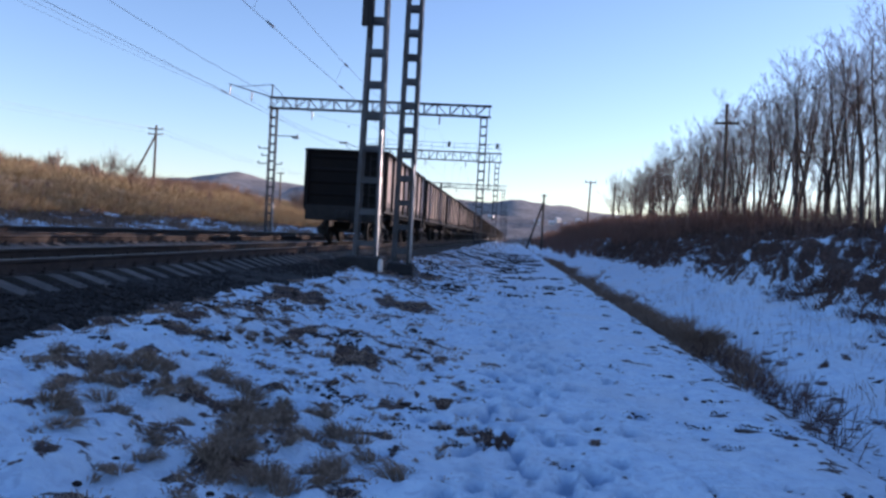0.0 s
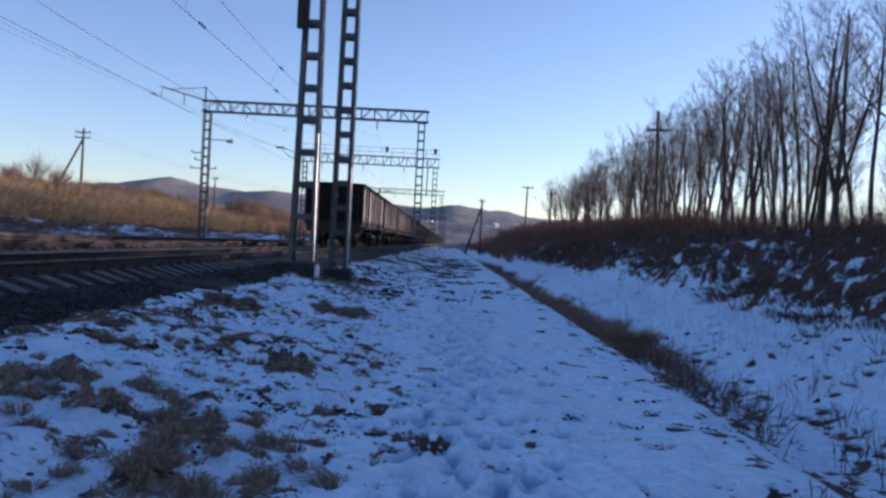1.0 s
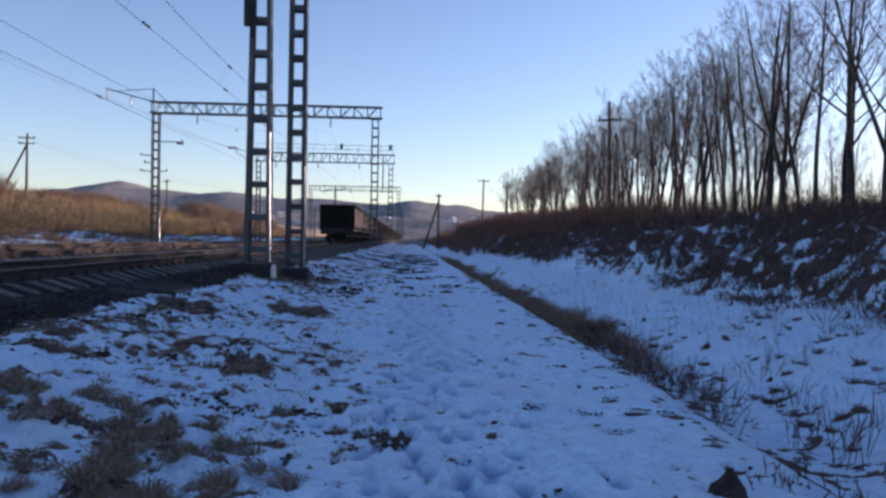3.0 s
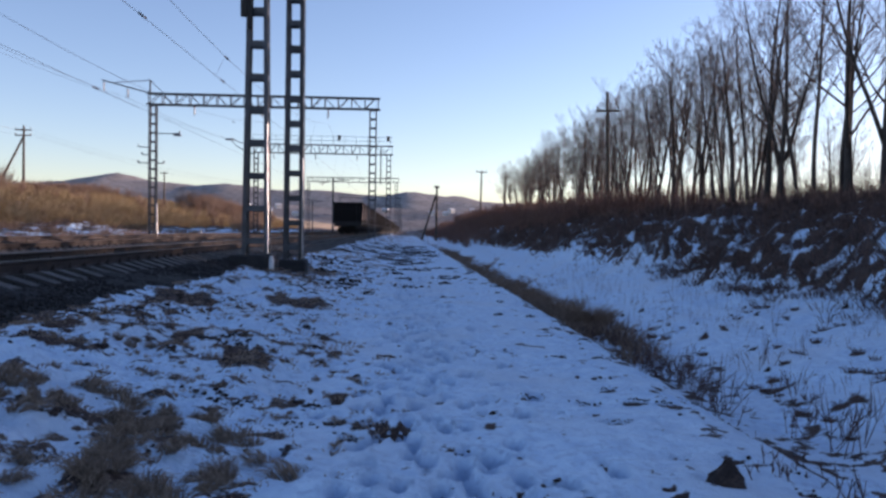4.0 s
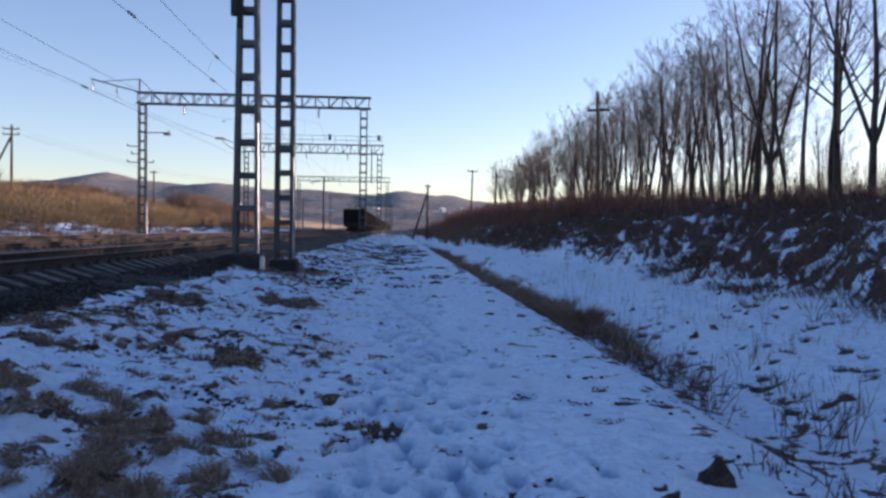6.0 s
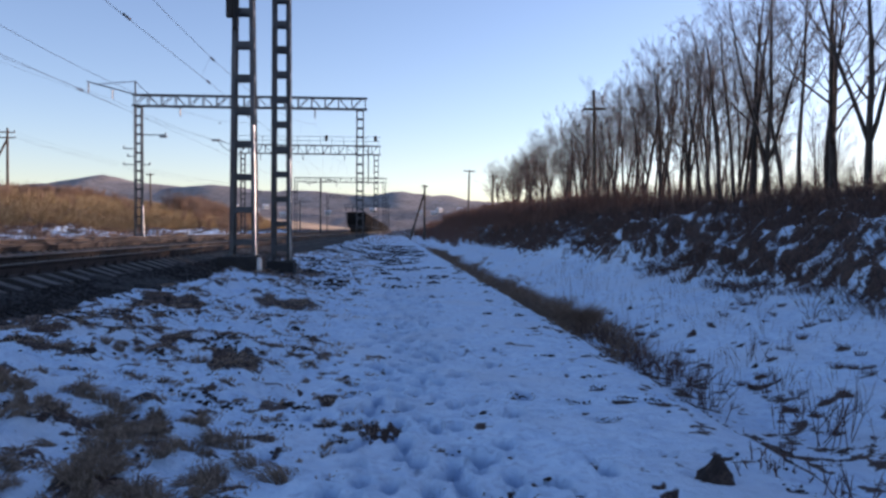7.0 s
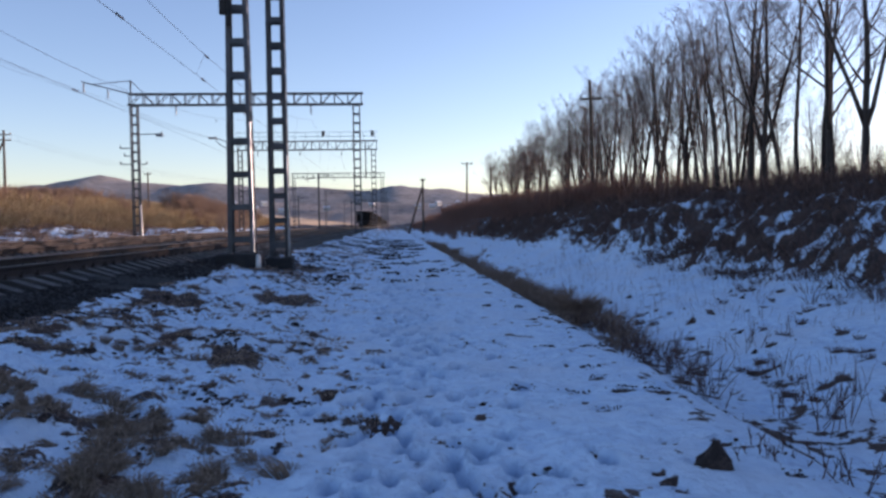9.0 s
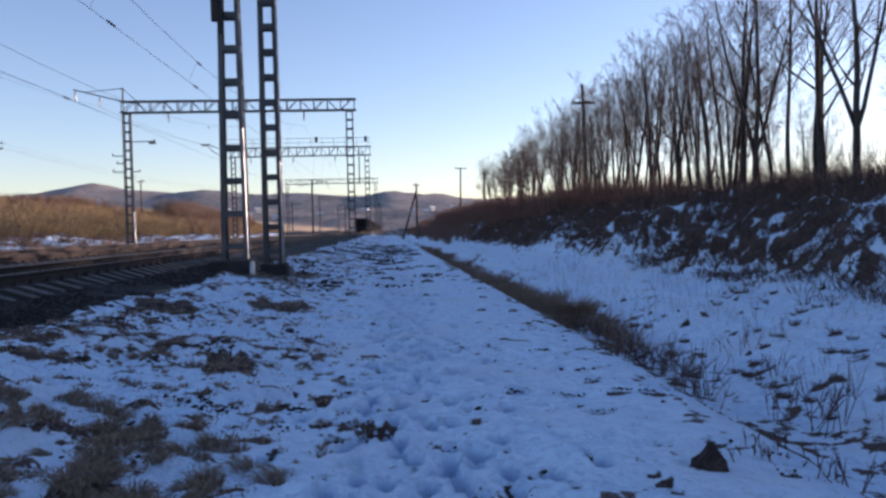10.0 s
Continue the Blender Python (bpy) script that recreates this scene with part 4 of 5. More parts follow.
def grow(s, p, d, length, r, level, kids, thin):
    """A limb with its branches, twigs and twig ends, each finer than the last and bending upwards."""
    n = (0, 7, 4, 2, 1)[level]
    pts, _ = wander(p, d, length, n, 0.06, 0.05)
    tip = max(thin * 0.7, r * 0.3)
    s.stem(pts, [r + (tip - r) * i / n for i in range(n + 1)], 5 if level == 1 else 3)
    if level == 4:
        return
    for k in range(kids[level]):
        f = 0.22 + 0.78 * (k + random.random()) / kids[level]
        j = min(int(f * n), n - 1)
        q, dd = pts[j].lerp(pts[j + 1], f * n - j), (pts[j + 1] - pts[j]).normalized()
        a, b = side_axes(dd)
        ang, off = random.random() * math.tau, random.uniform(0.35, 0.85)
        e = (dd + (a * math.cos(ang) + b * math.sin(ang)) * off).normalized()
        grow(s, q, e, max(0.3, length * random.uniform(0.42, 0.68) * (1.15 - 0.5 * f)), max(thin, r * 0.52 * (1 - 0.55 * f)), level + 1, kids, thin)


def bare_tree(height, fork, leaders, limbs, spread, label, girth, kids, thin):
    """A clear trunk that splits into rising stems, each carrying fanned limbs with fine twigs."""
    t = thing("tree", label, "tree", "bare trees of the wood")
    r0 = 0.0115 * height * girth
    stems = []
    pts, _ = wander(Vector((0, 0, -0.4)), Vector((random.gauss(0, 0.04), random.gauss(0, 0.04), 1)), height * 0.84, 12, 0.04, 0.06)
    radii = [r0 * (1.3 if i == 0 else 1.0) * (1 - 0.92 * (i / 12) ** 1.0) + 0.012 for i in range(13)]
    stems.append((pts, radii, fork))
    bm = bmesh.new()
    tube(bm, pts, radii, 8)
    turn = random.random() * math.tau
    for k in range(leaders):
        i = max(2, int(12 * fork * random.uniform(0.75, 1.15)))
        ang, off = turn + k * math.tau / max(leaders, 2) + random.gauss(0, 0.4), random.uniform(0.18, 0.40)
        d = Vector((math.cos(ang) * off, math.sin(ang) * off, 1)).normalized()
        lp, _ = wander(pts[i], d, height * 0.86 * (1 - i / 12) * random.uniform(0.85, 1.0), 9, 0.05, 0.07)
        lr = [radii[i] * 0.6 * (1 - 0.9 * (j / 9)) + 0.012 for j in range(10)]
        tube(bm, lp, lr, 7)
        stems.append((lp, lr, 0.2))
    part("trunk", bm, M_BARK, t, smooth=True)
    s = Soup()
    for pts, radii, first in stems:
        n, many = len(pts) - 1, limbs if pts is stems[0][0] else max(4, limbs * 2 // 3)
        for k in range(many):
            f = first + (0.985 - first) * (k + random.random() * 0.8) / many
            i = min(int(f * n), n - 1)
            p = pts[i].lerp(pts[i + 1], f * n - i)
            ang = k * 2.4 + random.random()
            up = random.uniform(0.65, 1.2) * (0.8 + 0.8 * f)
            d = Vector((math.cos(ang), math.sin(ang), up)).normalized()
            grow(s, p, d, height * spread * (1.15 - 0.62 * f) * random.uniform(0.7, 1.15), max(0.017, radii[i] * 0.42), 1, kids, thin)
    part("crown", s.mesh(M_TWIG), None, t)
    return t


TALL, THIN, WIDE = "tall bare grey-brown tree at the wood's edge", "slender bare tree in the close-set wood", "broad bare tree with wide-reaching forked limbs"
NEAR, FAR = (0, 5, 4, 2), (0, 5, 4, 2)
KINDS = [(12.6, 0.36, 1, 9, 0.27, TALL, 1.0, NEAR, 0.0052), (12.0, 0.40, 1, 8, 0.27, TALL, 0.9, NEAR, 0.0052), (12.2, 0.42, 0, 11, 0.24, THIN, 0.72, NEAR, 0.0052), (11.4, 0.45, 0, 11, 0.25, THIN, 0.66, FAR, 0.0062),
         (10.8, 0.40, 1, 8, 0.26, THIN, 0.62, FAR, 0.0062), (13.0, 0.26, 2, 8, 0.30, WIDE, 1.15, NEAR, 0.0052), (12.6, 0.30, 2, 8, 0.28, WIDE, 1.05, NEAR, 0.0052), (11.6, 0.34, 1, 8, 0.28, TALL, 0.8, FAR, 0.0062)]
MODELS = [bare_tree(*k) for k in KINDS]
used = [False] * len(MODELS)


def plant(kind, x, y, turn, scale=1.0, tilt=(0, 0)):
    m = pose(x, y, float(ground_z(x, y)) - 0.1, tilt[0], tilt[1], turn)
    if not used[kind]:
        used[kind] = True
        MODELS[kind].matrix_basis = m
        MODELS[kind].scale = (scale,) * 3
        return MODELS[kind]
    o = copy_thing(MODELS[kind], m)
    o.scale = (scale,) * 3
    return o


FRONT = [(18, 37.6, 5), (17.6, 35.6, 6), (18.2, 34.8, 3), (18, 33.1, 2), (18, 30.5, 5), (18.3, 31.6, 2), (17.5, 27.4, 6), (18, 50.9, 1), (18, 48.8, 2), (18.4, 47.2, 0), (18, 43.9, 3),
         (18, 41.2, 0), (18.2, 39.8, 2), (18, 38.6, 3), (18, 54.8, 1), (17.5, 57.2, 4), (18, 60.4, 3), (18.5, 25.0, 0), (18.5, 22.5, 6), (17.5, 20.0, 2), (19, 17.0, 5)]
for x, y, k in FRONT:
    plant(k, x, y, random.uniform(0, 360), random.uniform(1.0, 1.12), (random.gauss(0, 1.5), random.gauss(0, 1.5)))
y = 42.0
while y < 130:
    plant(random.choice([3, 4, 7]), random.uniform(17, 20.5), y, random.uniform(0, 360), random.uniform(0.98, 1.16) * (1.0 - 0.09 * max(0.0, min(1.0, (y - 80) / 45))), (random.gauss(0, 2), random.gauss(0, 2)))
    y += random.uniform(1.0, 2.1) if y < 62 else random.uniform(0.8, 1.7)
for _ in range(46):
    y = random.uniform(44, 118)
    plant(random.choice([3, 4, 7]), random.uniform(21, 32), y, random.uniform(0, 360), random.uniform(0.85, 1.05) * (1.0 - 0.09 * max(0.0, (y - 80) / 45)))


for _ in range(14):
    # a thin second row shows between the nearest trunks
    plant(random.choice([3, 4, 7]), random.uniform(27, 42), random.uniform(44, 70), random.uniform(0, 360), random.uniform(0.7, 0.9))
plant(4, -43.5, 150, 40, 0.5)
for _ in range(80):
    # unseen trees extend the wood beside and behind the viewer, added to block sun
    x = random.uniform(17.5, 40)
    plant(random.choice([0, 1, 2, 3, 4, 7]), x, random.uniform(-8, 1.34 * x), random.uniform(0, 360), random.uniform(0.9, 1.05))


# ---- brushwood, weeds and grass ----
def shrub(s, x, y, h, n, spread, r=0.011, twigs=3):
    z = float(ground_z(x, y)) - 0.05
    for _ in range(n):
        a = random.random() * math.tau
        d = Vector((math.cos(a) * spread * random.random(), math.sin(a) * spread * random.random(), 1)).normalized()
        hh = h * random.uniform(0.55, 1.1)
        p, _ = wander(Vector((x + random.gauss(0, 0.12), y + random.gauss(0, 0.12), z)), d, hh, 2, 0.12, 0.05)
        s.stem(p, [r, r * 0.7, r * 0.35], 3)
        for _ in range(twigs):
            j = 1
            e = (d + Vector((random.gauss(0, 0.5), random.gauss(0, 0.5), random.random() * 0.4))).normalized()
            s.stem([p[j], p[j] + e * hh * random.uniform(0.2, 0.45)], [r * 0.55, r * 0.25], 3)


s = Soup()
for _ in range(2000):
    y = 16 + 160 * random.random() ** 1.2
    x = random.uniform(11.3, 16.5) + (random.random() < 0.25) * random.uniform(0, 6)
    shrub(s, x, y, (random.uniform(0.5, 1.1) if y < 44 else random.uniform(1.3, 2.8)) + min(0.9, 0.012 * max(0, y - 50)), 6, 0.6, 0.012 + 0.00018 * y, 4)
for _ in range(800):
    y = 48 + 190 * random.random()
    x = random.uniform(6.0 if y > 75 else 9.5, 12.5)
    shrub(s, x, y, random.uniform(1.1, 2.7), 6, 0.6, 0.02, 4)
tagged(new("brushwood", s.mesh(M_BRUSH)), "dense red-brown leafless brushwood on the bank", "brushwood", kind="stuff")

def tuft(s, x, y, h, n, spread, r=0.004, z=None, plain=False):
    z = float(ground_z(x, y)) - 0.02 if z is None else z
    for _ in range(n):
        a = random.random() * math.tau
        o = random.random() ** 0.6 * spread
        lean = random.uniform(0.1, 0.9)
        p = Vector((x + math.cos(a) * o * 0.5, y + math.sin(a) * o * 0.5, z))
        hh = h * random.uniform(0.5, 1.1)
        d = Vector((math.cos(a) * lean, math.sin(a) * lean, 1)).normalized()
        q = p + d * hh * 0.6
        e = q + (d + Vector((math.cos(a) * 0.6, math.sin(a) * 0.6, -0.25))).normalized() * hh * 0.45
        if plain:
            s.stem([p, e], [r, r * 0.4], 3)
        else:
            s.stem([p, q, e], [r, r * 0.8, r * 0.25], 3)


def bare_spots(n, x0, x1, y0, y1, power, level):
    """Random places in a rectangle, denser near its start, where the soil shows."""
    xs_ = np.random.uniform(x0, x1, n)
    ys_ = y0 + (y1 - y0) * np.random.random(n) ** power
    keep = bare_mask(xs_, ys_) > level
    zs_ = ground_z(xs_, ys_)
    return list(zip(xs_[keep].tolist(), ys_[keep].tolist(), zs_[keep].tolist()))


s = Soup()
for x, y, z in bare_spots(5200, 7.6, 13.5, 12, 75, 1.3, 0.44):
    tuft(s, x, y, random.uniform(0.1, 0.38), 9, 0.45, 0.006 + 0.0003 * y, z - 0.03, True)
for _ in range(480):
    # the ragged fringe along the foot of the bank
    y = 11 + 34 * random.random() ** 1.2
    x = random.gauss(8.15, 0.35)
    tuft(s, x, y, random.uniform(0.12, 0.34), 14, 0.45, 0.005 + 0.0002 * y)
for _ in range(120):
    # fine low growth between and behind the trunks
    shrub(s, random.uniform(19, 32), random.uniform(30, 62), random.uniform(1.8, 4.6), 5, 0.5, 0.006, 7)
for _ in range(640):
    y = 14 + 60 * random.random() ** 1.4
    shrub(s, random.uniform(8.2, 12.5), y, random.uniform(0.3, 0.9), 6, 0.7, 0.006 + 0.0001 * y, 3)
tagged(new("bank_scrub", s.mesh(M_BANKSCRUB)), "dead brown grass and scrub on the snowy bank", "scrub", kind="stuff")

s = Soup()
for _ in range(250):
    y = 34 + 84 * random.random()
    shrub(s, random.uniform(16, 25), y, random.uniform(1.6, 4.0), 5, 0.4, 0.010, 5)
for _ in range(120):
    # fine low growth between and behind the trunks
    shrub(s, random.uniform(19, 32), random.uniform(30, 62), random.uniform(1.8, 4.6), 5, 0.5, 0.006, 7)
for _ in range(640):
    # unseen thicket added along the same bank beside the viewer, to block low sun
    x = random.uniform(15.5, 34)
    shrub(s, x, random.uniform(0, 1.36 * x), random.uniform(2.5, 6.5), 7, 0.35, 0.02, 6)
tagged(new("undergrowth", s.mesh(M_TWIG)), "thin leafless saplings among the tree trunks, with an added unseen thicket that blocks sun", "undergrowth", kind="stuff")

s = Soup()
for x, y, z in bare_spots(3600, -33, -22, 26, 90, 1.2, 0.45):
    tuft(s, x, y, random.uniform(0.15, 0.6), 7, 0.6, 0.012 + 0.0002 * y, z - 0.05, True)
tagged(new("cutting_grass", s.mesh(M_WEED)), "rough dead grass on the low cutting beyond the tracks", "grass", kind="stuff")

s = Soup()
for _ in range(620):
    y = 11.5 + 60 * random.random() ** 1.2
    x = random.gauss(3.75, 0.42)
    thick = float(fbm(np.array(x * 0.9), np.array(y * 0.55), 37, 2))
    if thick > 0.44:
        tuft(s, x, y, random.uniform(0.1, 0.32) + 0.9 * (thick - 0.44), 20, 0.26, 0.0042 + 0.0001 * y)
for px, py, h, n in ((3.85, 15.8, 0.66, 480), (4.1, 16.3, 0.5, 260), (3.6, 17.8, 0.6, 200), (3.5, 20.0, 0.55, 180), (3.45, 22, 0.5, 160), (3.6, 26, 0.5, 160), (3.6, 31, 0.55, 160)):
    tuft(s, px, py, h, n, 0.5, 0.005)
    tuft(s, px + 0.15, py + 0.5, h * 0.8, n // 2, 0.6, 0.005)
tagged(new("ditch_grass", s.mesh(M_WEED)), "brown dead grass filling the ditch", "grass", kind="stuff")

s = Soup()
for px, py, h in ((4.15, 6.9, 0.75), (4.3, 7.3, 0.6), (4.1, 7.6, 0.5), (3.55, 8.6, 0.7), (3.7, 9.2, 0.6), (3.3, 8.0, 0.5), (3.1, 5.1, 0.35), (3.3, 6.3, 0.3), (2.9, 9.6, 0.35), (3.9, 10.4, 0.55), (2.45, 4.9, 0.18), (2.6, 4.75, 0.2), (5.0, 10.5, 0.4), (4.6, 9.0, 0.45)):
    shrub(s, px, py, h, 9, 0.9, 0.006, 4)
for _ in range(26):
    y = 8.5 + 6.5 * random.random()
    shrub(s, random.gauss(3.75, 0.35), y, random.uniform(0.25, 0.6), 8, 0.8, 0.006, 4)
for px, py, rx, ry in APRON_SPOTS:
    # clods with stubs of dead grass
    tuft(s, px, py, rx * random.uniform(0.5, 1.0), 30, rx * 1.5, 0.0035)
for _ in range(420):
    y = 6 + 24 * random.random() ** 1.2
    shrub(s, random.uniform(4.4, 8.2), y, random.uniform(0.12, 0.5), 2, 0.35, 0.0032, 2)
tagged(new("ditch_weeds", s.mesh(M_STALK)), "stiff red-brown weed stalks standing in the snow", "weeds", kind="stuff")

s = Soup()
for x, y, z in bare_spots(2600, -4.0, -0.2, 3.2, 9.5, 1.0, 0.45):
    tuft(s, x, y, random.uniform(0.02, 0.045), 16, 0.2, 0.0038 + 0.0002 * y, z - 0.012)
for x, y, z in bare_spots(2600, -4.1, -0.6, 9.5, 48, 1.5, 0.42):
    tuft(s, x, y, random.uniform(0.03, 0.08), 9, 0.26, 0.006 + 0.0002 * y, z - 0.015, True)
def tussock(s, x, y, w, h, n):
    """A loose tussock of dead grass: fine blades drooping all round, combed to one side."""
    z = float(ground_z(x, y)) - 0.015
    lean = Vector((random.gauss(0, 0.45), random.gauss(0, 0.3), 0)) * h
    for _ in range(n):
        a, q, k = random.random() * math.tau, random.random() ** 0.5, random.uniform(0.45, 1.35)
        p = Vector((x + math.cos(a) * q * w * 0.55, y + math.sin(a) * q * w * 0.55, z))
        m = p + Vector((math.cos(a) * q * w * 0.4, math.sin(a) * q * w * 0.4, h * k * (1.05 - 0.45 * q))) + lean * k * 0.6
        e = m + Vector((math.cos(a) * w * 0.5 * random.random(), math.sin(a) * w * 0.5 * random.random(), h * k * random.uniform(-0.45, 0.25))) + lean * k * 0.7
        s.stem([p, m, e], [0.0025, 0.0023, 0.0008], 3)


for px, py, rx, ry, count in ((-2.25, 5.5, 0.75, 0.4, 34), (-2.15, 4.65, 0.65, 0.4, 31), (-1.64, 5.4, 0.4, 0.26, 17), (-1.23, 4.98, 0.15, 0.13, 4), (-1.5, 4.34, 0.3, 0.2, 11), (-0.69, 4.82, 0.1, 0.12, 2), (-1.12, 4.5, 0.1, 0.15, 3), (-2.5, 6.2, 0.6, 0.3, 7), (-3.1, 5.6, 0.4, 0.4, 10), (-2.6, 8.2, 0.4, 0.4, 5)):
    for _ in range(count):
        tussock(s, random.gauss(px, rx * 0.75), random.gauss(py, ry * 0.75), random.uniform(0.05, 0.14), random.uniform(0.04, 0.11), 95)
for _ in range(190):
    tussock(s, random.uniform(-3.9, -0.5), 3.6 + 7.5 * random.random(), random.uniform(0.02, 0.06), random.uniform(0.02, 0.06), 32)
tagged(new("verge_grass", s.mesh(M_TUFT)), "flattened brown dead grass poking through snow", "grass", kind="stuff")

s = Soup()
for _ in range(9500):
    y = 28 + 170 * random.random() ** 1.2
    x = float(grass_edge(y)) - 56 * random.random() ** 1.7
    z = float(ground_z(x, y)) - 0.05
    tuft(s, x, y, random.uniform(0.6, 1.5), 10, 0.7, 0.012 + 0.00016 * y, z, True)
tagged(new("field_grass", s.mesh(M_GRASS)), "tall sunlit straw-coloured dry grass on the field bank", "grass", kind="stuff")

s = Soup()
for _ in range(60):
    y = random.uniform(60, 200)
    x = random.uniform(-60, -30)
    shrub(s, x, y, random.uniform(1.2, 3.2), 14, 0.6, 0.022, 4)
for _ in range(150):
    y = random.uniform(110, 230)
    shrub(s, random.uniform(-0.19, -0.30) * y * 0.9, y, random.uniform(1.5, 3.8), 12, 0.6, 0.03, 5)
for _ in range(120):
    # a brown thicket where the field falls to the line
    x = random.uniform(-41, -32)
    shrub(s, x, random.uniform(140, 165), random.uniform(2.0, 3.2) - 0.22 * (x + 33), 14, 0.55, 0.024, 6)
for _ in range(140):
    shrub(s, random.uniform(-66, -50), random.uniform(128, 150), random.uniform(1.2, 2.6), 12, 0.6, 0.024, 5)
for px, py, h in ((-46.5, 85, 4.6), (-45.2, 87, 3.4), (-49.0, 84, 2.6), (-52, 82, 2.2)):
    shrub(s, px, py, h, 42, 0.75, 0.013, 9)
for _ in range(150):
    # tall weeds along the crest of the field
    x = random.uniform(-58, -38)
    shrub(s, x, random.uniform(66, 96), random.uniform(0.8, 2.0), 6, 0.5, 0.012, 5)
tagged(new("field_bushes", s.mesh(M_WEED)), "bare brown bushes in the dry field", "bushes", kind="stuff")

# ---- clods and stones on the snow ----
def clod(x, y, w, h, label, seed):
    bm = bmesh.new()
    bmesh.ops.create_icosphere(bm, subdivisions=3, radius=1)
    for v in bm.verts:
        n = noise.noise(v.co * 1.7 + Vector((seed, 0, 0)))
        n2 = noise.noise(v.co * 5.0 + Vector((0, seed, 0)))
        k = 1 + 0.28 * n + 0.10 * n2
        taper = 1 - 0.72 * max(0, v.co.z)
        v.co = Vector((v.co.x * w * k * taper + 0.02 * v.co.z, v.co.y * w * 0.8 * k * taper, v.co.z * h * (1 + 0.2 * n2)))
    o = part("clod", bm, M_CLOD)
    o.location = (x, y, float(ground_z(x, y)) + 0.01)
    return tagged(o, label, "clod")


clod(1.97, 4.62, 0.135, 0.155, "dark pointed lump of frozen soil on the snow", 3.0)
s = Soup()
for _ in range(260):
    y = 3.5 + 30 * random.random() ** 1.6
    x = random.uniform(-1.2, 2.8) if random.random() < 0.2 else random.uniform(-3.9, -0.8)
    s.stone((x, y, float(ground_z(x, y)) + 0.004), random.uniform(0.008, 0.035))
for _ in range(45):
    y = 6 + 14 * random.random() ** 1.3
    x = random.uniform(4.5, 8.3)
    r = random.uniform(0.03, 0.11)
    s.stone((x, y, float(ground_z(x, y)) - 0.35 * r), r)
tagged(new("soil_lumps", s.mesh(M_CLOD)), "scattered dark crumbs of soil on the snow", "soil lumps", kind="stuff")


def litter(s, x, y, rx, ry, n, r):
    """A little heap of leaves, soil crumbs and grass stubs."""
    for _ in range(n):
        px, py = random.gauss(x, rx * 0.55), random.gauss(y, ry * 1.1)
        s.stone((px, py, float(ground_z(px, py)) + 0.004), random.uniform(0.3, 1.5) * r)


s = Soup()
for x, y, rx, ry, n in ((-0.19, 9.22, 0.11, 0.06, 60), (-0.27, 5.88, 0.15, 0.08, 110), (1.16, 7.04, 0.11, 0.05, 70), (1.68, 6.9, 0.12, 0.05, 60), (2.1, 6.85, 0.14, 0.05, 80), (2.35, 6.8, 0.1, 0.05, 50),
                        (2.75, 7.15, 0.16, 0.07, 90), (3.0, 6.85, 0.13, 0.06, 70), (1.75, 6.2, 0.12, 0.03, 50), (2.05, 7.5, 0.12, 0.04, 50), (0.4, 5.35, 0.05, 0.03, 16), (0.75, 6.5, 0.03, 0.02, 8),
                        (-0.9, 5.95, 0.22, 0.06, 80), (-0.55, 6.1, 0.1, 0.05, 40), (-0.45, 5.6, 0.08, 0.06, 30), (-0.35, 7.1, 0.12, 0.05, 40), (-1.2, 9.4, 0.2, 0.08, 60), (-1.66, 7.9, 0.34, 0.28, 260),
                        (-1.5, 8.6, 0.3, 0.12, 120), (-2.6, 12.2, 0.6, 0.28, 420), (-2.1, 12.0, 0.4, 0.2, 220), (-1.45, 12.5, 0.45, 0.22, 260), (-3.5, 9.1, 0.5, 0.12, 160), (-2.9, 9.0, 0.4, 0.1, 120), (-3.4, 7.9, 0.35, 0.1, 120), (2.5, 4.55, 0.16, 0.05, 60), (2.95, 5.4, 0.2, 0.05, 60), (2.6, 5.0, 0.1, 0.04, 30), (1.1, 9.6, 0.04, 0.03, 10), (1.35, 9.6, 0.05, 0.03, 12)):
    litter(s, x, y, rx, ry, int(n * 0.35), 0.011)
for _ in range(60):
    y = 5.5 + 26 * random.random() ** 1.5
    x = random.uniform(-3.9, -0.7)
    q = random.uniform(0.04, 0.2)
    litter(s, x, y, q, q * 0.45, int(10 + 160 * q), 0.016 + 0.0006 * y)
for _ in range(20):
    y = 8 + 26 * random.random() ** 1.3
    litter(s, random.uniform(1.7, 2.7), y, 0.1, 0.04, 14, 0.014 + 0.0006 * y)
for _ in range(170):
    y = 20 + 55 * random.random()
    q = random.uniform(0.2, 0.6)
    litter(s, random.uniform(-3.8, 1.8), y, q, q * 0.5, 26, 0.05)
tagged(new("leaf_litter", s.mesh(M_CLOD)), "dark patches of frozen soil and leaf litter on snow", "leaf litter", kind="stuff")


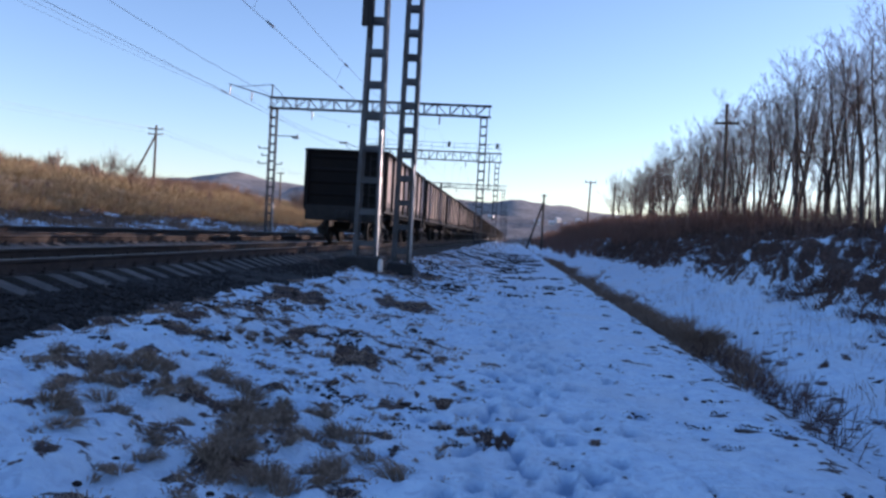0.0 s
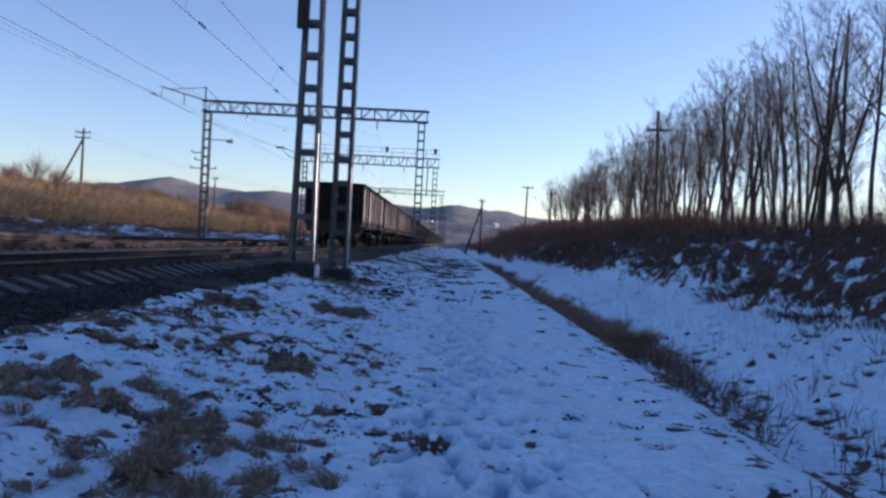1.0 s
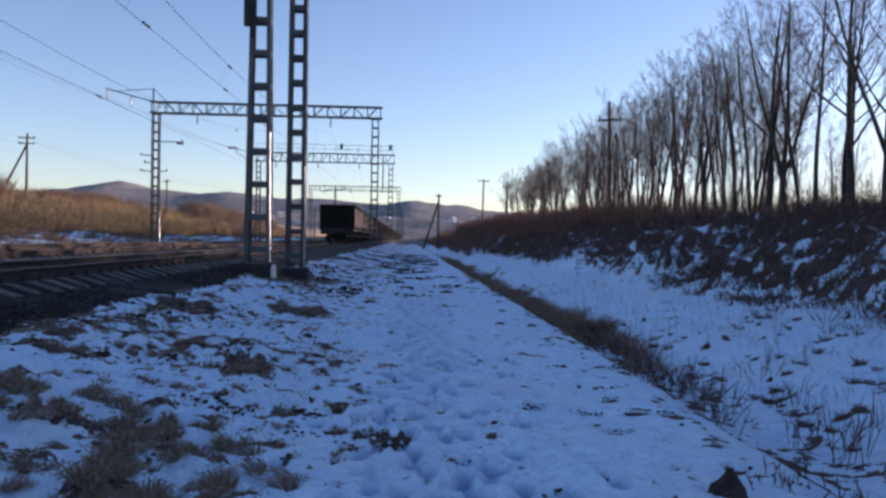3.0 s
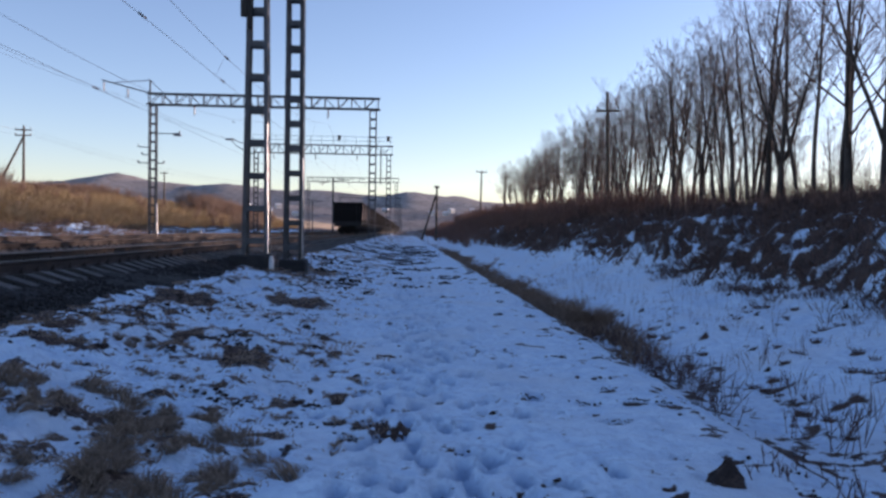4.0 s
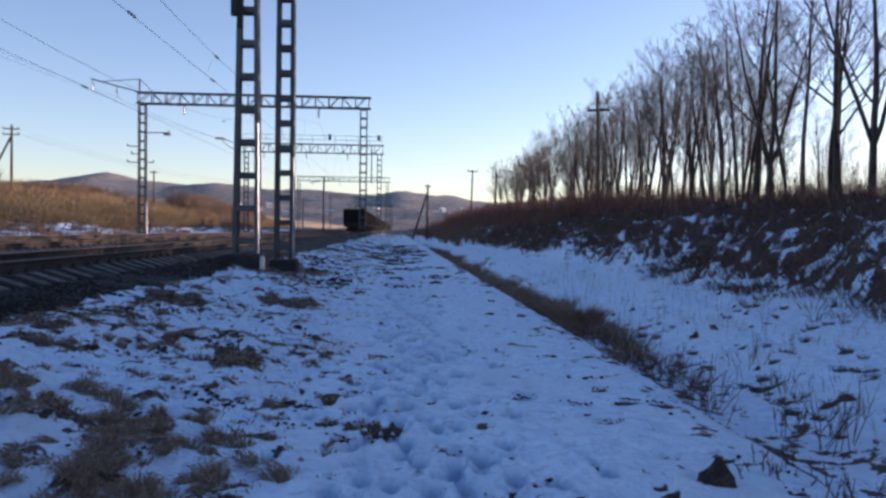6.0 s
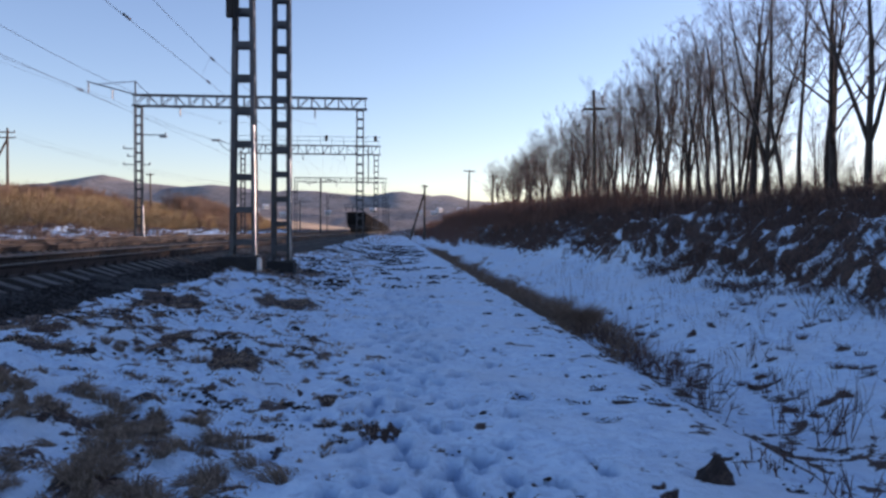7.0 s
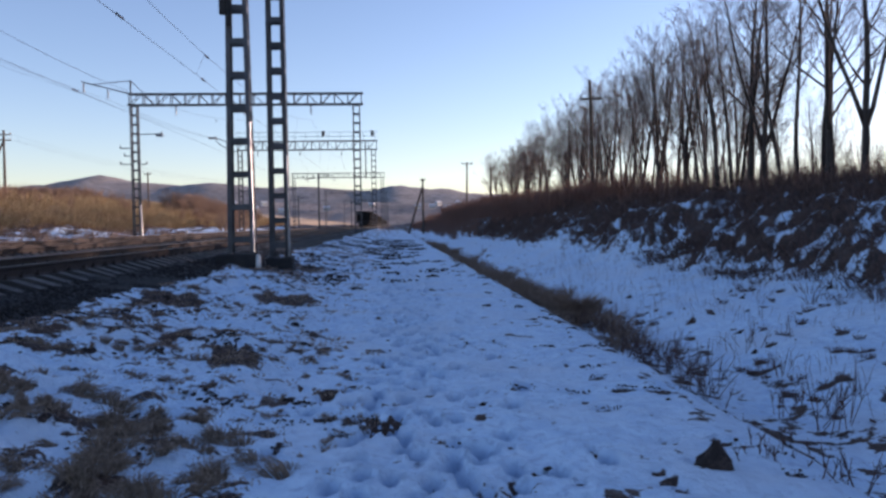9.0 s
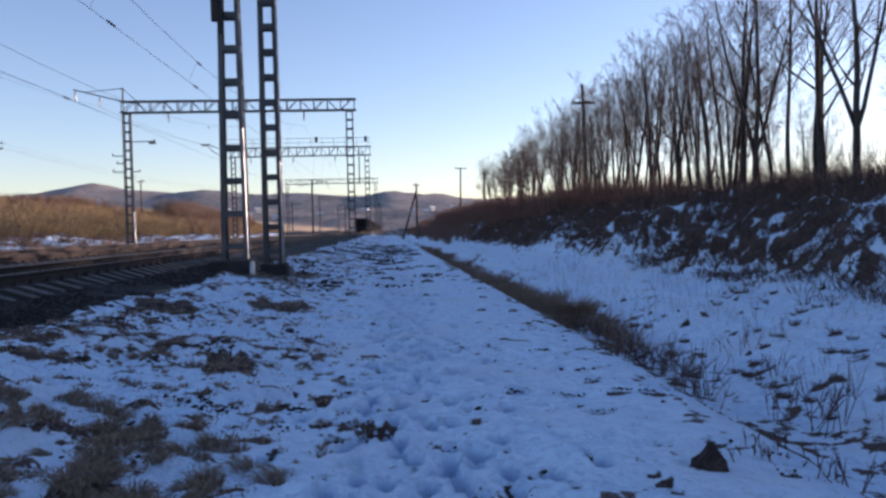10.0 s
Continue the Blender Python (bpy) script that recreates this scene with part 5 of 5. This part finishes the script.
# ---- far houses on the slope ----
def house(x, y, w, d, h, turn):
    z = float(crest_height(np.array(float(x)), np.array(float(y)), *SLOPE, 97, 8))
    t = thing("house", "small pale distant house with a snowy gable roof", "house", "houses on the slope", pose(x, y, z, 0, 0, turn))
    bm = bmesh.new()
    box(bm, -w / 2, w / 2, -d / 2, d / 2, -12, h)
    part("wall", bm, M_HOUSE, t)
    bm = bmesh.new()
    v = [bm.verts.new(q) for q in ((-w / 2 - 0.4, -d / 2 - 0.4, h), (w / 2 + 0.4, -d / 2 - 0.4, h), (w / 2 + 0.4, d / 2 + 0.4, h), (-w / 2 - 0.4, d / 2 + 0.4, h), (-w / 2 - 0.4, 0, h + w * 0.35), (w / 2 + 0.4, 0, h + w * 0.35))]
    for q in ((0, 1, 5, 4), (2, 3, 4, 5), (0, 4, 3), (1, 2, 5), (3, 2, 1, 0)):
        bm.faces.new([v[i] for i in q])
    part("roof", bm, M_ROOF, t)
    for i in (-1, 1):
        bm = bmesh.new()
        box(bm, i * w * 0.25 - 0.35, i * w * 0.25 + 0.35, -d / 2 - 0.05, -d / 2 + 0.05, h * 0.4, h * 0.4 + 0.8)
        part("window", bm, M_GLASS, t)
    return t


for x, y, w, turn in ((-139, 705, 5.5, 10), (-133, 718, 5, -20), (-126, 712, 6, 5), (-122, 740, 5, 30), (-150, 735, 5.5, 0), (38, 730, 5, 10), (52, 715, 5.5, -15), (64, 740, 5, 20), (24, 720, 5, 0),
                      (-60, 705, 5, 12), (-178, 700, 6, -8), (84, 730, 5, 6), (-100, 700, 5, 15), (58, 700, 4.5, 0), (45, 755, 5, 40), (-20, 745, 5, -10), (72, 712, 5, 12), (96, 705, 5, -20)):
    house(x, y, w, w * 0.8, 2.6, turn)

# ---- what moves ----
# the rear end wall's way along the line
REAR = [(0, 28.2), (0.5, 34.7), (1, 41.4), (1.5, 48.2), (2, 55.2), (2.5, 62.0), (3.2, 72.2), (4, 84.3), (4.5, 91.4), (5, 98.8), (5.5, 106.4), (6.2, 117.4), (7, 130.6), (7.5, 139.6), (8, 149.2), (8.5, 159.0), (9, 169.2), (9.5, 179.8), (10, 190.6)]


def motions():
    for i, car in enumerate(train):
        walk(car, [(t, pose(TRACKS[0], y + L / 2 + i * PITCH, RAIL_TOP + 0.004)) for t, y in REAR])

    # the last wagon's wheelsets roll
    ts, ys = [r[0] for r in REAR], [r[1] for r in REAR]
    for bogie in [o for o in wagon.children if o.name.startswith("bogie")]:
        for ws in [o for o in bogie.children if o.name.startswith("wheelset")]:
            x, y, z = ws.location
            walk(ws, [(k / 30, pose(x, y, z, -math.degrees(float(np.interp(k / 30, ts, ys)) / 0.475))) for k in range(301)])


motions()
